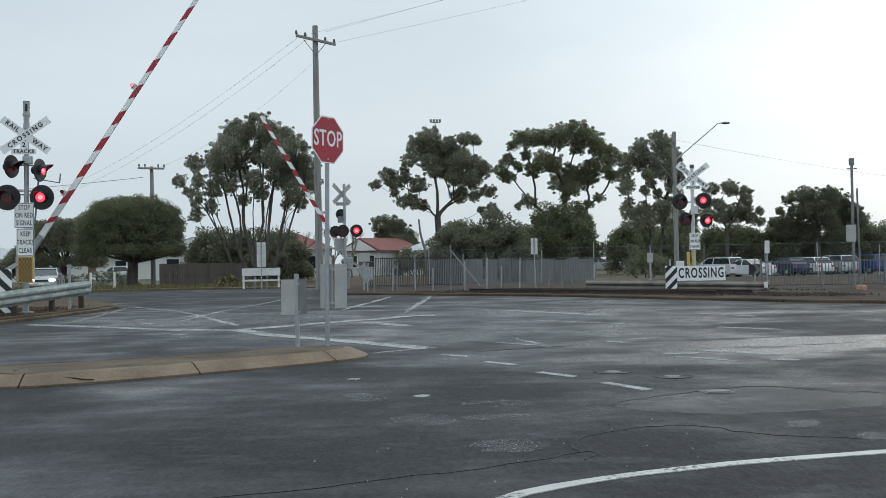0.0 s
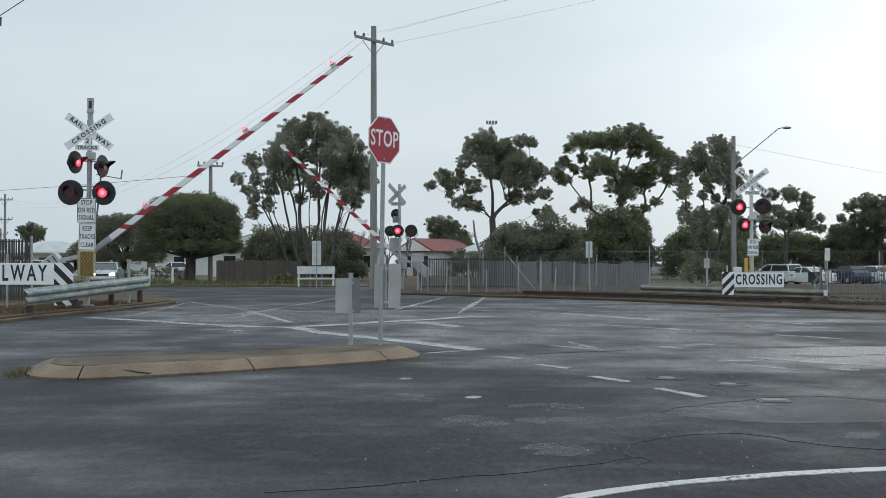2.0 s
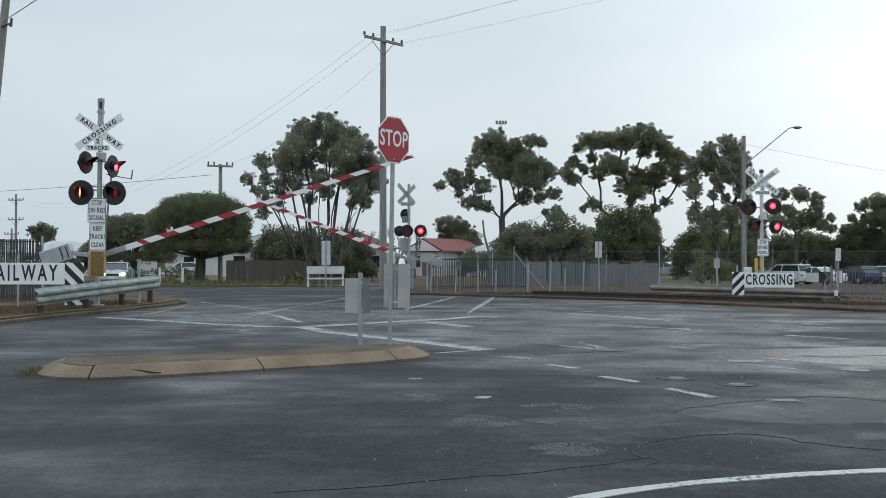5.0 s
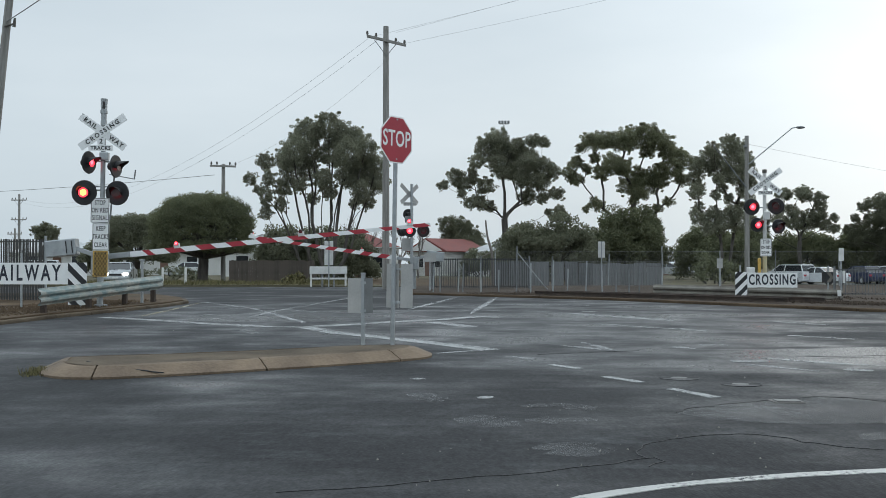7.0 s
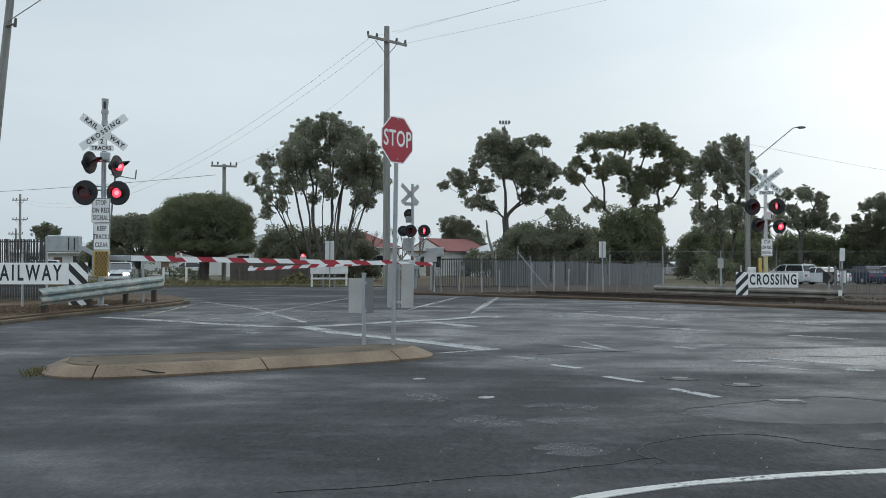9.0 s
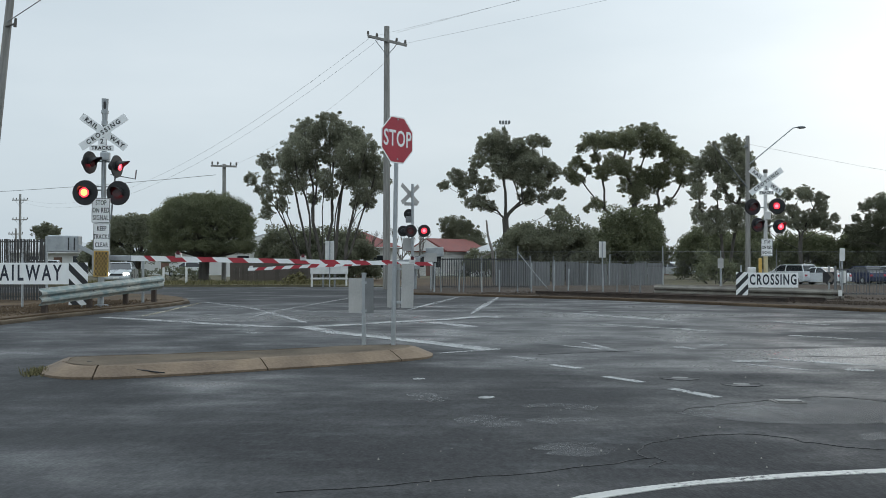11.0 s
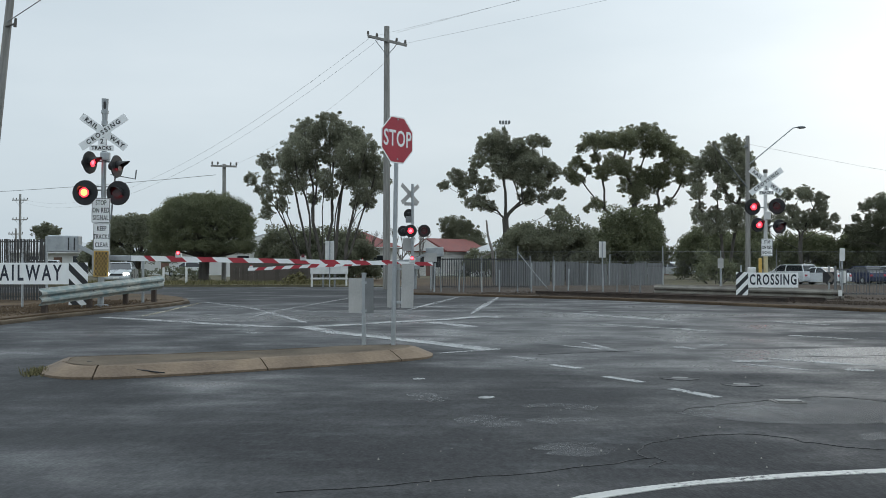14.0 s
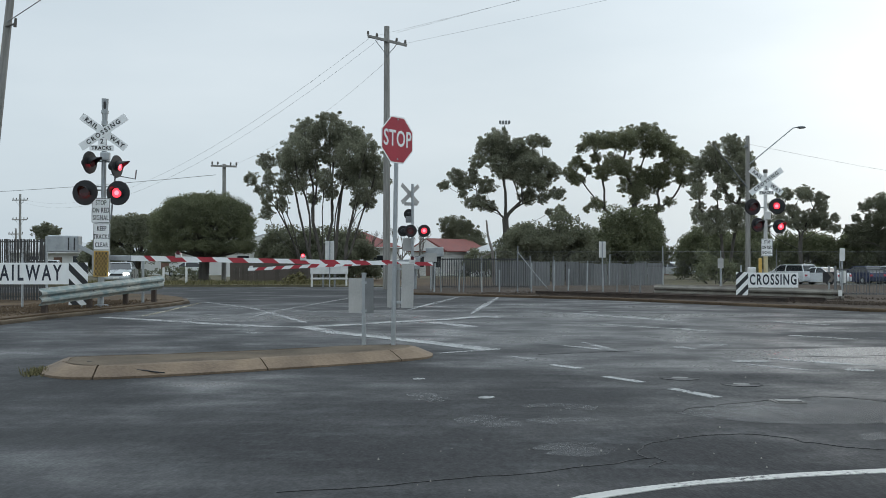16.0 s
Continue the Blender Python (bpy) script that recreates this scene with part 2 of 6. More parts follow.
M = {
    "asphalt": wet_asphalt(),
    "patch": material("newer_asphalt", (0.030, 0.031, 0.033), (0.05, 0.05, 0.052), 0.42, 0, 1.2, 70, 0.3),
    "paleasph": worn_paint_or_sheen("smooth_patch", (0.085, 0.087, 0.09), 0.45, 0.45, 0.32),
    "tar": material("tar_seal", (0.012, 0.012, 0.013), (0.022, 0.022, 0.022), 0.7, 0, 3, 40, 0.2),
    "white_line": worn_paint_or_sheen("worn_white_road_paint", (0.38, 0.385, 0.38), 0.45, 0.46, 0.62),
    "bright_line": worn_paint_or_sheen("bright_white_road_paint", (0.52, 0.515, 0.49), 0.82, 0.28, 0.72),
    "faint_line": worn_paint_or_sheen("faded_white_road_paint", (0.46, 0.465, 0.465), 0.45, 0.34, 0.38),
    "yellow_line": worn_paint_or_sheen("worn_yellow_road_paint", (0.38, 0.33, 0.21), 0.48, 0.30, 0.42),
    "soil": material("gravel_and_dirt", (0.040, 0.027, 0.017), (0.130, 0.094, 0.062), 0.9, 0, 0.6, 18, 0.7),
    "ballast": material("dark_ballast", (0.026, 0.019, 0.014), (0.090, 0.070, 0.055), 0.95, 0, 0.8, 14, 0.9),
    "grass_ground": material("dull_grass_ground", (0.062, 0.056, 0.036), (0.155, 0.138, 0.092), 0.95, 0, 0.25, 9, 0.6),
    "blade": material("grass_blades", (0.052, 0.058, 0.024), (0.16, 0.142, 0.072), 0.8, 0, 0.5, 6, 0, spread=0.4, island=True),
    "concrete": material("damp_concrete", (0.085, 0.056, 0.034), (0.205, 0.148, 0.098), 0.8, 0, 1.3, 22, 0.5),
    "island_top": material("dirty_island_top", (0.055, 0.042, 0.030), (0.15, 0.12, 0.088), 0.85, 0, 1.5, 25, 0.5),
    "galv": material("galvanised_steel", (0.30, 0.32, 0.33), (0.45, 0.47, 0.48), 0.45, 0.55, 5, 60, 0.05),
    "galv_dull": material("dull_galvanised_steel", (0.16, 0.17, 0.175), (0.26, 0.27, 0.275), 0.6, 0.4, 3, 50, 0.08),
    "beam": material("weathered_guard_rail_steel", (0.085, 0.165, 0.178), (0.40, 0.385, 0.345), 0.65, 0.05, 3.0, 30, 0.12, stretch=(1, 1, 2)),
    "beam_old": material("old_brown_grey_guard_rail", (0.085, 0.076, 0.062), (0.235, 0.218, 0.188), 0.7, 0.0, 2.0, 25, 0.12),
    "cream": material("pale_yellow_paint", (0.42, 0.36, 0.20), (0.56, 0.50, 0.32), 0.5, 0, 3, 20, 0.03),
    "rust": material("rusty_brown_post", (0.028, 0.021, 0.017), (0.075, 0.052, 0.04), 0.85, 0, 4, 40, 0.3),
    "grey_plate": material("bare_aluminium_sign_back", (0.33, 0.328, 0.315), (0.46, 0.455, 0.44), 0.55, 0.05, 2, 30, 0.03),
    "white": material("white_sign_face", (0.80, 0.81, 0.80), (0.90, 0.90, 0.89), 0.4, 0, 2, 25, 0.02),
    "dirty_white": material("dirty_white_paint", (0.58, 0.58, 0.56), (0.76, 0.76, 0.74), 0.5, 0, 3, 25, 0.05),
    "black": material("black_sign_paint", (0.012, 0.012, 0.014), (0.03, 0.03, 0.033), 0.4, 0, 3, 30, 0.02),
    "navy": material("blue_black_sign_paint", (0.015, 0.018, 0.03), (0.03, 0.035, 0.05), 0.4, 0, 3, 30, 0.02),
    "backboard": material("matt_black_backboard", (0.008, 0.008, 0.009), (0.02, 0.02, 0.022), 0.5, 0, 3, 30, 0.05),
    "stop_red": material("red_sign_face", (0.33, 0.018, 0.035), (0.43, 0.03, 0.05), 0.42, 0, 1.5, 25, 0.02),
    "boom_red": material("red_boom_paint", (0.34, 0.02, 0.035), (0.46, 0.04, 0.055), 0.45, 0, 2, 25, 0.04),
    "amber": material("yellow_reflective_face", (0.55, 0.33, 0.06), (0.66, 0.42, 0.10), 0.4, 0, 3, 30, 0.02),
    "lens_dark": material("unlit_red_lens", (0.05, 0.006, 0.008), (0.11, 0.012, 0.014), 0.2, 0, 3, 30, 0.0),
    "lens_lit": material("lit_red_lens", (0.5, 0.02, 0.02), (0.6, 0.03, 0.03), 0.3, 0, 3, 30, 0.0, emit=(1.0, 0.035, 0.06), power=2.6),
    "lens_core": material("lit_lens_centre", (0.8, 0.1, 0.05), (0.9, 0.2, 0.1), 0.3, 0, 3, 30, 0.0, emit=(1.0, 0.42, 0.10), power=3.0),
    "lens_mid": material("lit_red_lens_centre", (0.6, 0.05, 0.05), (0.7, 0.06, 0.06), 0.3, 0, 3, 30, 0.0, emit=(1.0, 0.10, 0.13), power=4.5),
    # thin pale colour standing in for sheen on the asphalt
    "sheen_line": worn_paint_or_sheen("painted_pale_sheen", (0.20, 0.203, 0.205), 0.42, 0.40, 0.11),
    "headlight": material("lit_headlight", (0.9, 0.9, 0.9), (1, 1, 1), 0.2, 0, 3, 30, 0.0, emit=(1.0, 0.98, 0.92), power=14.0),
    "wood_pole": material("weathered_grey_timber", (0.17, 0.165, 0.15), (0.33, 0.32, 0.30), 0.85, 0, 2, 20, 0.4, stretch=(6, 6, 0.4)),
    "dark_pole": material("dark_weathered_timber", (0.07, 0.066, 0.06), (0.15, 0.14, 0.125), 0.85, 0, 2, 20, 0.4, stretch=(6, 6, 0.4)),
    "bark": material("gum_bark", (0.038, 0.034, 0.030), (0.125, 0.112, 0.098), 0.9, 0, 2, 14, 0.6, stretch=(2, 2, 0.5)),
    "leaf": leafy("grey_green_gum_leaves", (0.145, 0.148, 0.108), (0.275, 0.28, 0.20)),
    "leaf_mid": leafy("olive_gum_leaves", (0.13, 0.137, 0.088), (0.255, 0.262, 0.16)),
    "leaf_dark": leafy("dark_green_leaves", (0.105, 0.110, 0.076), (0.20, 0.207, 0.138)),
    "leaf_hedge": leafy("dense_green_leaves", (0.092, 0.102, 0.062), (0.18, 0.192, 0.108)),
    "twig": material("bare_twigs", (0.12, 0.105, 0.095), (0.22, 0.2, 0.18), 0.9, 0, 2, 10, 0),
    "roof_red": material("red_roof_tiles", (0.125, 0.032, 0.028), (0.20, 0.055, 0.045), 0.75, 0, 1.5, 12, 0.4),
    "roof_grey": material("grey_metal_roof", (0.30, 0.31, 0.31), (0.45, 0.46, 0.46), 0.6, 0, 1.0, 12, 0.2),
    "render_white": material("white_house_wall", (0.55, 0.55, 0.53), (0.68, 0.68, 0.66), 0.8, 0, 0.8, 12, 0.1),
    "brick_dark": material("brown_brick_wall", (0.12, 0.07, 0.05), (0.22, 0.13, 0.10), 0.85, 0, 1.0, 16, 0.3),
    "paling": material("brown_paling_boards", (0.035, 0.028, 0.023), (0.085, 0.07, 0.058), 0.85, 0, 2, 14, 0.3, spread=0.4),
    "picket": material("grey_steel_pickets", (0.085, 0.088, 0.09), (0.17, 0.175, 0.178), 0.7, 0.0, 2, 14, 0),
    "sheet_steel": material("weathered_grey_steel_sheet", (0.075, 0.078, 0.08), (0.19, 0.195, 0.198), 0.6, 0.1, 1.2, 16, 0.1, spread=0.5, stretch=(1, 1, 0.4)),
    "dark_steel": material("dark_weathered_steel", (0.030, 0.031, 0.032), (0.075, 0.075, 0.073), 0.7, 0.0, 2, 14, 0),
    "wire": material("chain_wire", (0.10, 0.105, 0.11), (0.17, 0.175, 0.18), 0.6, 0.3, 2, 14, 0),
    "cable": material("grey_cable", (0.20, 0.21, 0.22), (0.28, 0.29, 0.30), 0.6, 0, 2, 14, 0),
    "rubber": material("tyre_rubber", (0.012, 0.012, 0.013), (0.03, 0.03, 0.03), 0.8, 0, 4, 30, 0.1),
    "glass": material("dark_car_glass", (0.012, 0.014, 0.016), (0.03, 0.033, 0.036), 0.08, 0, 2, 10, 0),
    "car_white": material("white_car_paint", (0.62, 0.64, 0.65), (0.7, 0.72, 0.73), 0.25, 0, 1, 10, 0),
    "car_silver": material("silver_car_paint", (0.36, 0.38, 0.39), (0.46, 0.48, 0.49), 0.28, 0.4, 1, 10, 0),
    "car_blue": material("dark_blue_car_paint", (0.02, 0.028, 0.06), (0.03, 0.042, 0.09), 0.25, 0.2, 1, 10, 0),
    "car_blue_bright": material("blue_car_paint", (0.02, 0.05, 0.16), (0.03, 0.07, 0.22), 0.25, 0.2, 1, 10, 0),
    "iron": material("cast_iron", (0.06, 0.055, 0.05), (0.14, 0.13, 0.12), 0.5, 0.5, 6, 50, 0.3),
    "faint_chip": material("pale_litter", (0.22, 0.2, 0.17), (0.4, 0.38, 0.34), 0.8, 0, 3, 20, 0),
    "iron_pale": material("worn_pale_iron", (0.09, 0.09, 0.088), (0.19, 0.188, 0.18), 0.6, 0.1, 9, 50, 0.3),
    "orange": material("pale_orange_block", (0.30, 0.15, 0.10), (0.45, 0.27, 0.20), 0.5, 0, 3, 20, 0),
}

# loose, rough ground throws back hardly any sheen
for key in ("soil", "ballast", "grass_ground", "blade", "island_top"):
    M[key].node_tree.nodes["Principled BSDF"].inputs["Specular IOR Level"].default_value = 0.12


# ---- building helpers ----
def part(name, bm, mat, parent=None, label=""):
    me = bpy.data.meshes.new(name)
    bm.to_mesh(me)
    bm.free()
    for one in (mat if isinstance(mat, (list, tuple)) else [mat]):
        me.materials.append(M[one])
    ob = new(name, me)
    ob.parent = parent
    return tagged(ob, label)


def raw(name, verts, faces, mat, parent=None, label="", smooth=False):
    me = bpy.data.meshes.new(name)
    me.from_pydata(verts, [], faces)
    me.materials.append(M[mat])
    if smooth:
        me.polygons.foreach_set("use_smooth", [True] * len(me.polygons))
    ob = new(name, me)
    ob.parent = parent
    return tagged(ob, label)


def thing(name, m, label, category, group="", kind=""):
    ob = new(name)
    ob.empty_display_size = 0.2
    ob.matrix_basis = m
    return tagged(ob, label, category, group, kind)


def box(size, at=(0, 0, 0), bevel=0.0, turn=None, bm=None):
    bm = bm or bmesh.new()
    m = Matrix.Translation(at) @ (turn or Matrix.Identity(4)) @ Matrix.Diagonal((*size, 1))
    made = bmesh.ops.create_cube(bm, size=1, matrix=m)["verts"]
    if bevel:
        edges = list({e for v in made for e in v.link_edges})
        bmesh.ops.bevel(bm, geom=edges, offset=bevel, segments=2, affect="EDGES", profile=0.5)
    return bm


def rod(a, b, r0, r1=None, seg=10, bm=None):
    """A tapered round bar from a to b."""
    bm = bm or bmesh.new()
    a, b = Vector(a), Vector(b)
    d = b - a
    m = Matrix.Translation((a + b) / 2) @ d.to_track_quat("Z", "Y").to_matrix().to_4x4()
    bmesh.ops.create_cone(bm, cap_ends=True, segments=seg, radius1=r0, radius2=r0 if r1 is None else r1, depth=d.length, matrix=m)
    return bm


def plate(points, thick, mat_turn=None, bm=None):
    """A flat plate in the xz plane with the given outline; its face looks to -y."""
    bm = bm or bmesh.new()
    m = mat_turn or Matrix.Identity(4)
    f = [bm.verts.new(m @ Vector((x, 0, z))) for x, z in points]
    b = [bm.verts.new(m @ Vector((x, thick, z))) for x, z in points]
    bm.faces.new(f)
    bm.faces.new(list(reversed(b)))
    k = len(f)
    for i in range(k):
        bm.faces.new((f[(i + 1) % k], f[i], b[i], b[(i + 1) % k]))
    bmesh.ops.recalc_face_normals(bm, faces=bm.faces)
    return bm


def rounded(w, h, r, x=0.0, z=0.0, seg=4):
    pts = []
    for cx, cz, a0 in ((w / 2 - r, h / 2 - r, 0), (-w / 2 + r, h / 2 - r, 90), (-w / 2 + r, -h / 2 + r, 180), (w / 2 - r, -h / 2 + r, 270)):
        for i in range(seg + 1):
            a = radians(a0 + 90 * i / seg)
            pts.append((x + cx + r * math.cos(a), z + cz + r * math.sin(a)))
    return pts


def frame_ring(w, h, r, t, thick, x=0.0, z=0.0):
    """A raised border round a rounded plate."""
    bm = bmesh.new()
    outer, inner = rounded(w, h, r, x, z), rounded(w - 2 * t, h - 2 * t, max(0.005, r - t), x, z)
    rows = [[bm.verts.new((px, py, pz)) for px, pz in ring] for py, ring in ((0, outer), (-thick, outer), (-thick, inner), (0, inner))]
    k = len(outer)
    for j in range(3):
        for i in range(k):
            bm.faces.new((rows[j][i], rows[j][(i + 1) % k], rows[j + 1][(i + 1) % k], rows[j + 1][i]))
    bmesh.ops.recalc_face_normals(bm, faces=bm.faces)
    return bm


def lettering(name, text, height, mat, parent, m, squeeze=1.0, bold=0.0, spacing=1.0):
    """Raised letters facing -y, centred on the pose m."""
    cu = bpy.data.curves.new(name, "FONT")
    cu.body, cu.size, cu.align_x, cu.align_y = text, height * 1.38, "CENTER", "CENTER"
    cu.extrude, cu.offset, cu.space_character = 0.002, bold, spacing
    cu.resolution_u = 3
    tmp = bpy.data.objects.new("tmp", cu)
    scene.collection.objects.link(tmp)
    me = bpy.data.meshes.new_from_object(tmp.evaluated_get(bpy.context.evaluated_depsgraph_get()))
    bpy.data.objects.remove(tmp)
    bpy.data.curves.remove(cu)
    me.transform(Matrix.Diagonal((squeeze, 1, 1, 1)))
    me.transform(pose(0, 0, 0, 90, 0, 0))
    me.materials.clear()
    me.materials.append(M[mat])
    ob = new(name, me)
    ob.parent = parent
    ob.matrix_basis = m
    return ob


def gz(y):
    """The height of the road: it climbs gently towards the tracks."""
    return 0.176 - 0.016 * 0.5 * ((28 - y) + math.sqrt((28 - y) ** 2 + 1.0))


def sheet_z(x, y):
    return gz(y)


def strip(name, pts, width, mat, lift, label, category="road marking", kind="", wander=0.0, thick=0.003, ragged=False):
    """A painted line along the points, following the road."""
    fine = []
    for (x0, y0), (x1, y1) in zip(pts, pts[1:]):
        k = max(1, int(math.hypot(x1 - x0, y1 - y0) / (0.05 if ragged else 0.12 if wander else 0.22)))
        fine += [(x0 + (x1 - x0) * i / k, y0 + (y1 - y0) * i / k) for i in range(k)]
    fine.append(pts[-1])
    if wander:
        fine = [(x + wander * noise.noise(Vector((x * 2.5, y * 2.5, 1))) + wander * 0.5 * noise.noise(Vector((x * 9, y * 9, 4))),
                 y + wander * noise.noise(Vector((x * 2.5, y * 2.5, 7))) + wander * 0.5 * noise.noise(Vector((x * 9, y * 9, 2)))) for x, y in fine]
    v, f = [], []
    for i, (x, y) in enumerate(fine):
        a, b = fine[max(0, i - 1)], fine[min(len(fine) - 1, i + 1)]
        d = Vector((b[0] - a[0], b[1] - a[1])).normalized()
        k = width / 2 * (1 + 0.22 * noise.noise(Vector((x * 3.1, y * 3.1, 5))))
        if ragged:
            k *= (0.25 + math.sin(math.pi * (i + 0.5) / len(fine)) ** 0.6) * (1 + 0.9 * noise.noise(Vector((x * 7, y * 7, 3))))
        nx, ny = -d.y * k, d.x * k
        for s in (1, -1):
            v.append((x + s * nx, y + s * ny, sheet_z(x, y) + lift + thick))
        for s in (-1, 1):
            v.append((x + s * nx, y + s * ny, sheet_z(x, y) + lift - 0.004))
    for i in range(len(fine) - 1):
        a, b = 4 * i, 4 * i + 4
        for j in range(4):
            f.append((a + j, a + (j + 1) % 4, b + (j + 1) % 4, b + j))
    e = 4 * (len(fine) - 1)
    f += [(3, 2, 1, 0), (e, e + 1, e + 2, e + 3)]
    ob = raw(name, v, f, mat)
    return tagged(ob, label, category, "", kind)


# ---- large structure ----
def build_ground():
    ys = [-120, -40, -12, -4] + [i * 1.0 for i in range(0, 60)] + [62, 66, 70, 80, 90, 93, 100, 140, 220, 400, 800, 1600, 3200]
    xs = [-3000, -1200, -500, -200, -90, -45, -20, 0, 22.5, 26, 45, 60, 65, 90, 200, 500, 1200, 3000]
    # the car park lies in a shallow hollow
    v = [(x, y, gz(y) - 0.05 - (0.41 if 26 <= x <= 60 and 70 <= y <= 90 else 0)) for y in ys for x in xs]
    k = len(xs)
    f = [(j * k + i, j * k + i + 1, (j + 1) * k + i + 1, (j + 1) * k + i) for j in range(len(ys) - 1) for i in range(k - 1)]
    tagged(raw("ground", v, f, "grass_ground"), "dull grass and bare earth reaching to the horizon", "ground", "", "structure")
    ys = [-40, -12, -4] + [i * 0.5 for i in range(0, 116)]
    xs = [-60 + 4 * i for i in range(31)]
    k = len(xs)
    v = [(x, y, gz(y)) for y in ys for x in xs]
    f = [(j * k + i, j * k + i + 1, (j + 1) * k + i + 1, (j + 1) * k + i) for j in range(len(ys) - 1) for i in range(k - 1)]
    tagged(raw("road", v, f, "asphalt"), "wide dark asphalt junction, wet and patched", "road", "", "structure")


def raised(name, pts, h, mat, label, category, kind="structure", bevel=0.0, wobble=0.0):
    """A raised piece of ground with the given outline, its top h above the road."""
    bm = bmesh.new()
    low = [bm.verts.new((x, y, gz(y) + min(h, 0) - 0.2)) for x, y in pts]
    top = bm.faces.new([bm.verts.new((x, y, gz(y) + h)) for x, y in pts])
    tv = list(top.verts)
    k = len(pts)
    for i in range(k):
        bm.faces.new((low[i], low[(i + 1) % k], tv[(i + 1) % k], tv[i]))
    bmesh.ops.recalc_face_normals(bm, faces=bm.faces)
    if bevel:
        edges = [e for e in bm.edges if all(abs(v.co.z - gz(v.co.y) - h) < 1e-4 for v in e.verts)]
        bmesh.ops.bevel(bm, geom=edges, offset=bevel, segments=3, affect="EDGES", profile=0.5)
    bmesh.ops.triangulate(bm, faces=[f for f in bm.faces if len(f.verts) > 4])
    return tagged(part(name, bm, mat), label, category, "", kind)


build_ground()
raised("verge_west", [(-40, 12), (-14, 20.5), (-11.2, 22.0), (-9.9, 23.2), (-9.5, 25.3), (-8.7, 28.0), (-8.3, 31.0), (-8.3, 33.5), (-9.0, 36), (-11, 40), (-30, 44), (-58, 40)],
       0.12, "soil", "gravel and dirt verge beside the crossing", "verge")
raised("verge_east", [(-1.3, 43.2), (2.4, 39.8), (6.1, 36.2), (8.6, 32.2), (11.2, 28.2), (16, 24.5), (30, 20), (58, 18), (58, 62), (-1.5, 57)],
       0.07, "ballast", "dark ballast strip along the railway", "verge")
raised("car_park", [(26.2, 70.2), (59.8, 70.2), (59.8, 89.8), (26.2, 89.8)], -0.40, "patch", "dark asphalt car park behind the fence", "car park")
raised("dirt_yard", [(-1.6, 57.4), (13, 62.5), (13, 90), (-9, 90), (-5, 66)], 0.0, "soil", "bare brown dirt yard behind the railway fence", "ground")
raised("grass_verge", [(-58, 62), (-22, 60), (-9.0, 60), (-4.5, 57.5), (-1.8, 57.2), (-1.8, 57.9), (-20, 90), (-58, 90)], 0.05, "grass_ground", "dull grass verge beyond the crossing", "verge")


def kerb(name, pts, w, h, label, mat="island_top"):
    """Concrete kerb stones end to end along the points, each with a rounded nose."""
    root = thing(name, Matrix.Identity(4), label, "kerb", "", "structure")
    for (x0, y0), (x1, y1) in zip(pts, pts[1:]):
        n = max(1, round(math.hypot(x1 - x0, y1 - y0) / 1.8))
        for i in range(n):
            a, b = Vector((x0 + (x1 - x0) * i / n, y0 + (y1 - y0) * i / n)), Vector((x0 + (x1 - x0) * (i + 1) / n, y0 + (y1 - y0) * (i + 1) / n))
            mid, d = (a + b) / 2, b - a
            tilt = math.atan2(gz(b.y) - gz(a.y), d.length)
            turn = Matrix.Rotation(math.atan2(d.y, d.x), 4, "Z") @ Matrix.Rotation(-tilt, 4, "Y")
            part("kerb_stone", box((d.length - 0.012, w, h + 0.15), (mid.x, mid.y, gz(mid.y) + h / 2 - 0.075), 0.035, turn), mat, root)
    return root


kerb("kerb_west", [(-14, 20.4), (-11.2, 21.9), (-9.9, 23.1), (-9.45, 25.3), (-8.65, 28.0), (-8.25, 31.0), (-8.25, 33.5), (-8.95, 36)], 0.24, 0.085, "low dirty brown concrete kerb round the crossing verge")
kerb("kerb_east", [(-1.3, 43.1), (2.4, 39.7), (6.1, 36.1), (8.6, 32.1), (11.2, 28.1), (16, 24.4), (30, 19.9)], 0.16, 0.09, "dark dirty concrete kerb along the railway verge", "soil")


def tube(v, f, a, b, r0, r1, seg=6):
    a, b = Vector(a), Vector(b)
    q = (b - a).to_track_quat("Z", "Y")
    o = len(v)
    for c, r in ((a, r0), (b, r1)):
        for i in range(seg):
            t = 2 * math.pi * i / seg
            v.append(tuple(c + q @ Vector((r * math.cos(t), r * math.sin(t), 0))))
    for i in range(seg):
        f.append((o + i, o + (i + 1) % seg, o + seg + (i + 1) % seg, o + seg + i))


def limb(v, f, a, b, r0, r1, rng, bend=0.12, steps=4):
    a, b = Vector(a), Vector(b)
    d = (b - a).length
    way = Vector((rng.uniform(-1, 1), rng.uniform(-1, 1), rng.uniform(-0.5, 0.6))) * d * bend
    pts = [a + (b - a) * (i / steps) + (way + Vector((rng.uniform(-1, 1), rng.uniform(-1, 1), rng.uniform(-1, 1))) * d * bend * 0.22) * math.sin(math.pi * i / steps) for i in range(steps + 1)]
    for i in range(steps):
        tube(v, f, pts[i], pts[i + 1], r0 + (r1 - r0) * i / steps, r0 + (r1 - r0) * (i + 1) / steps)
    return pts


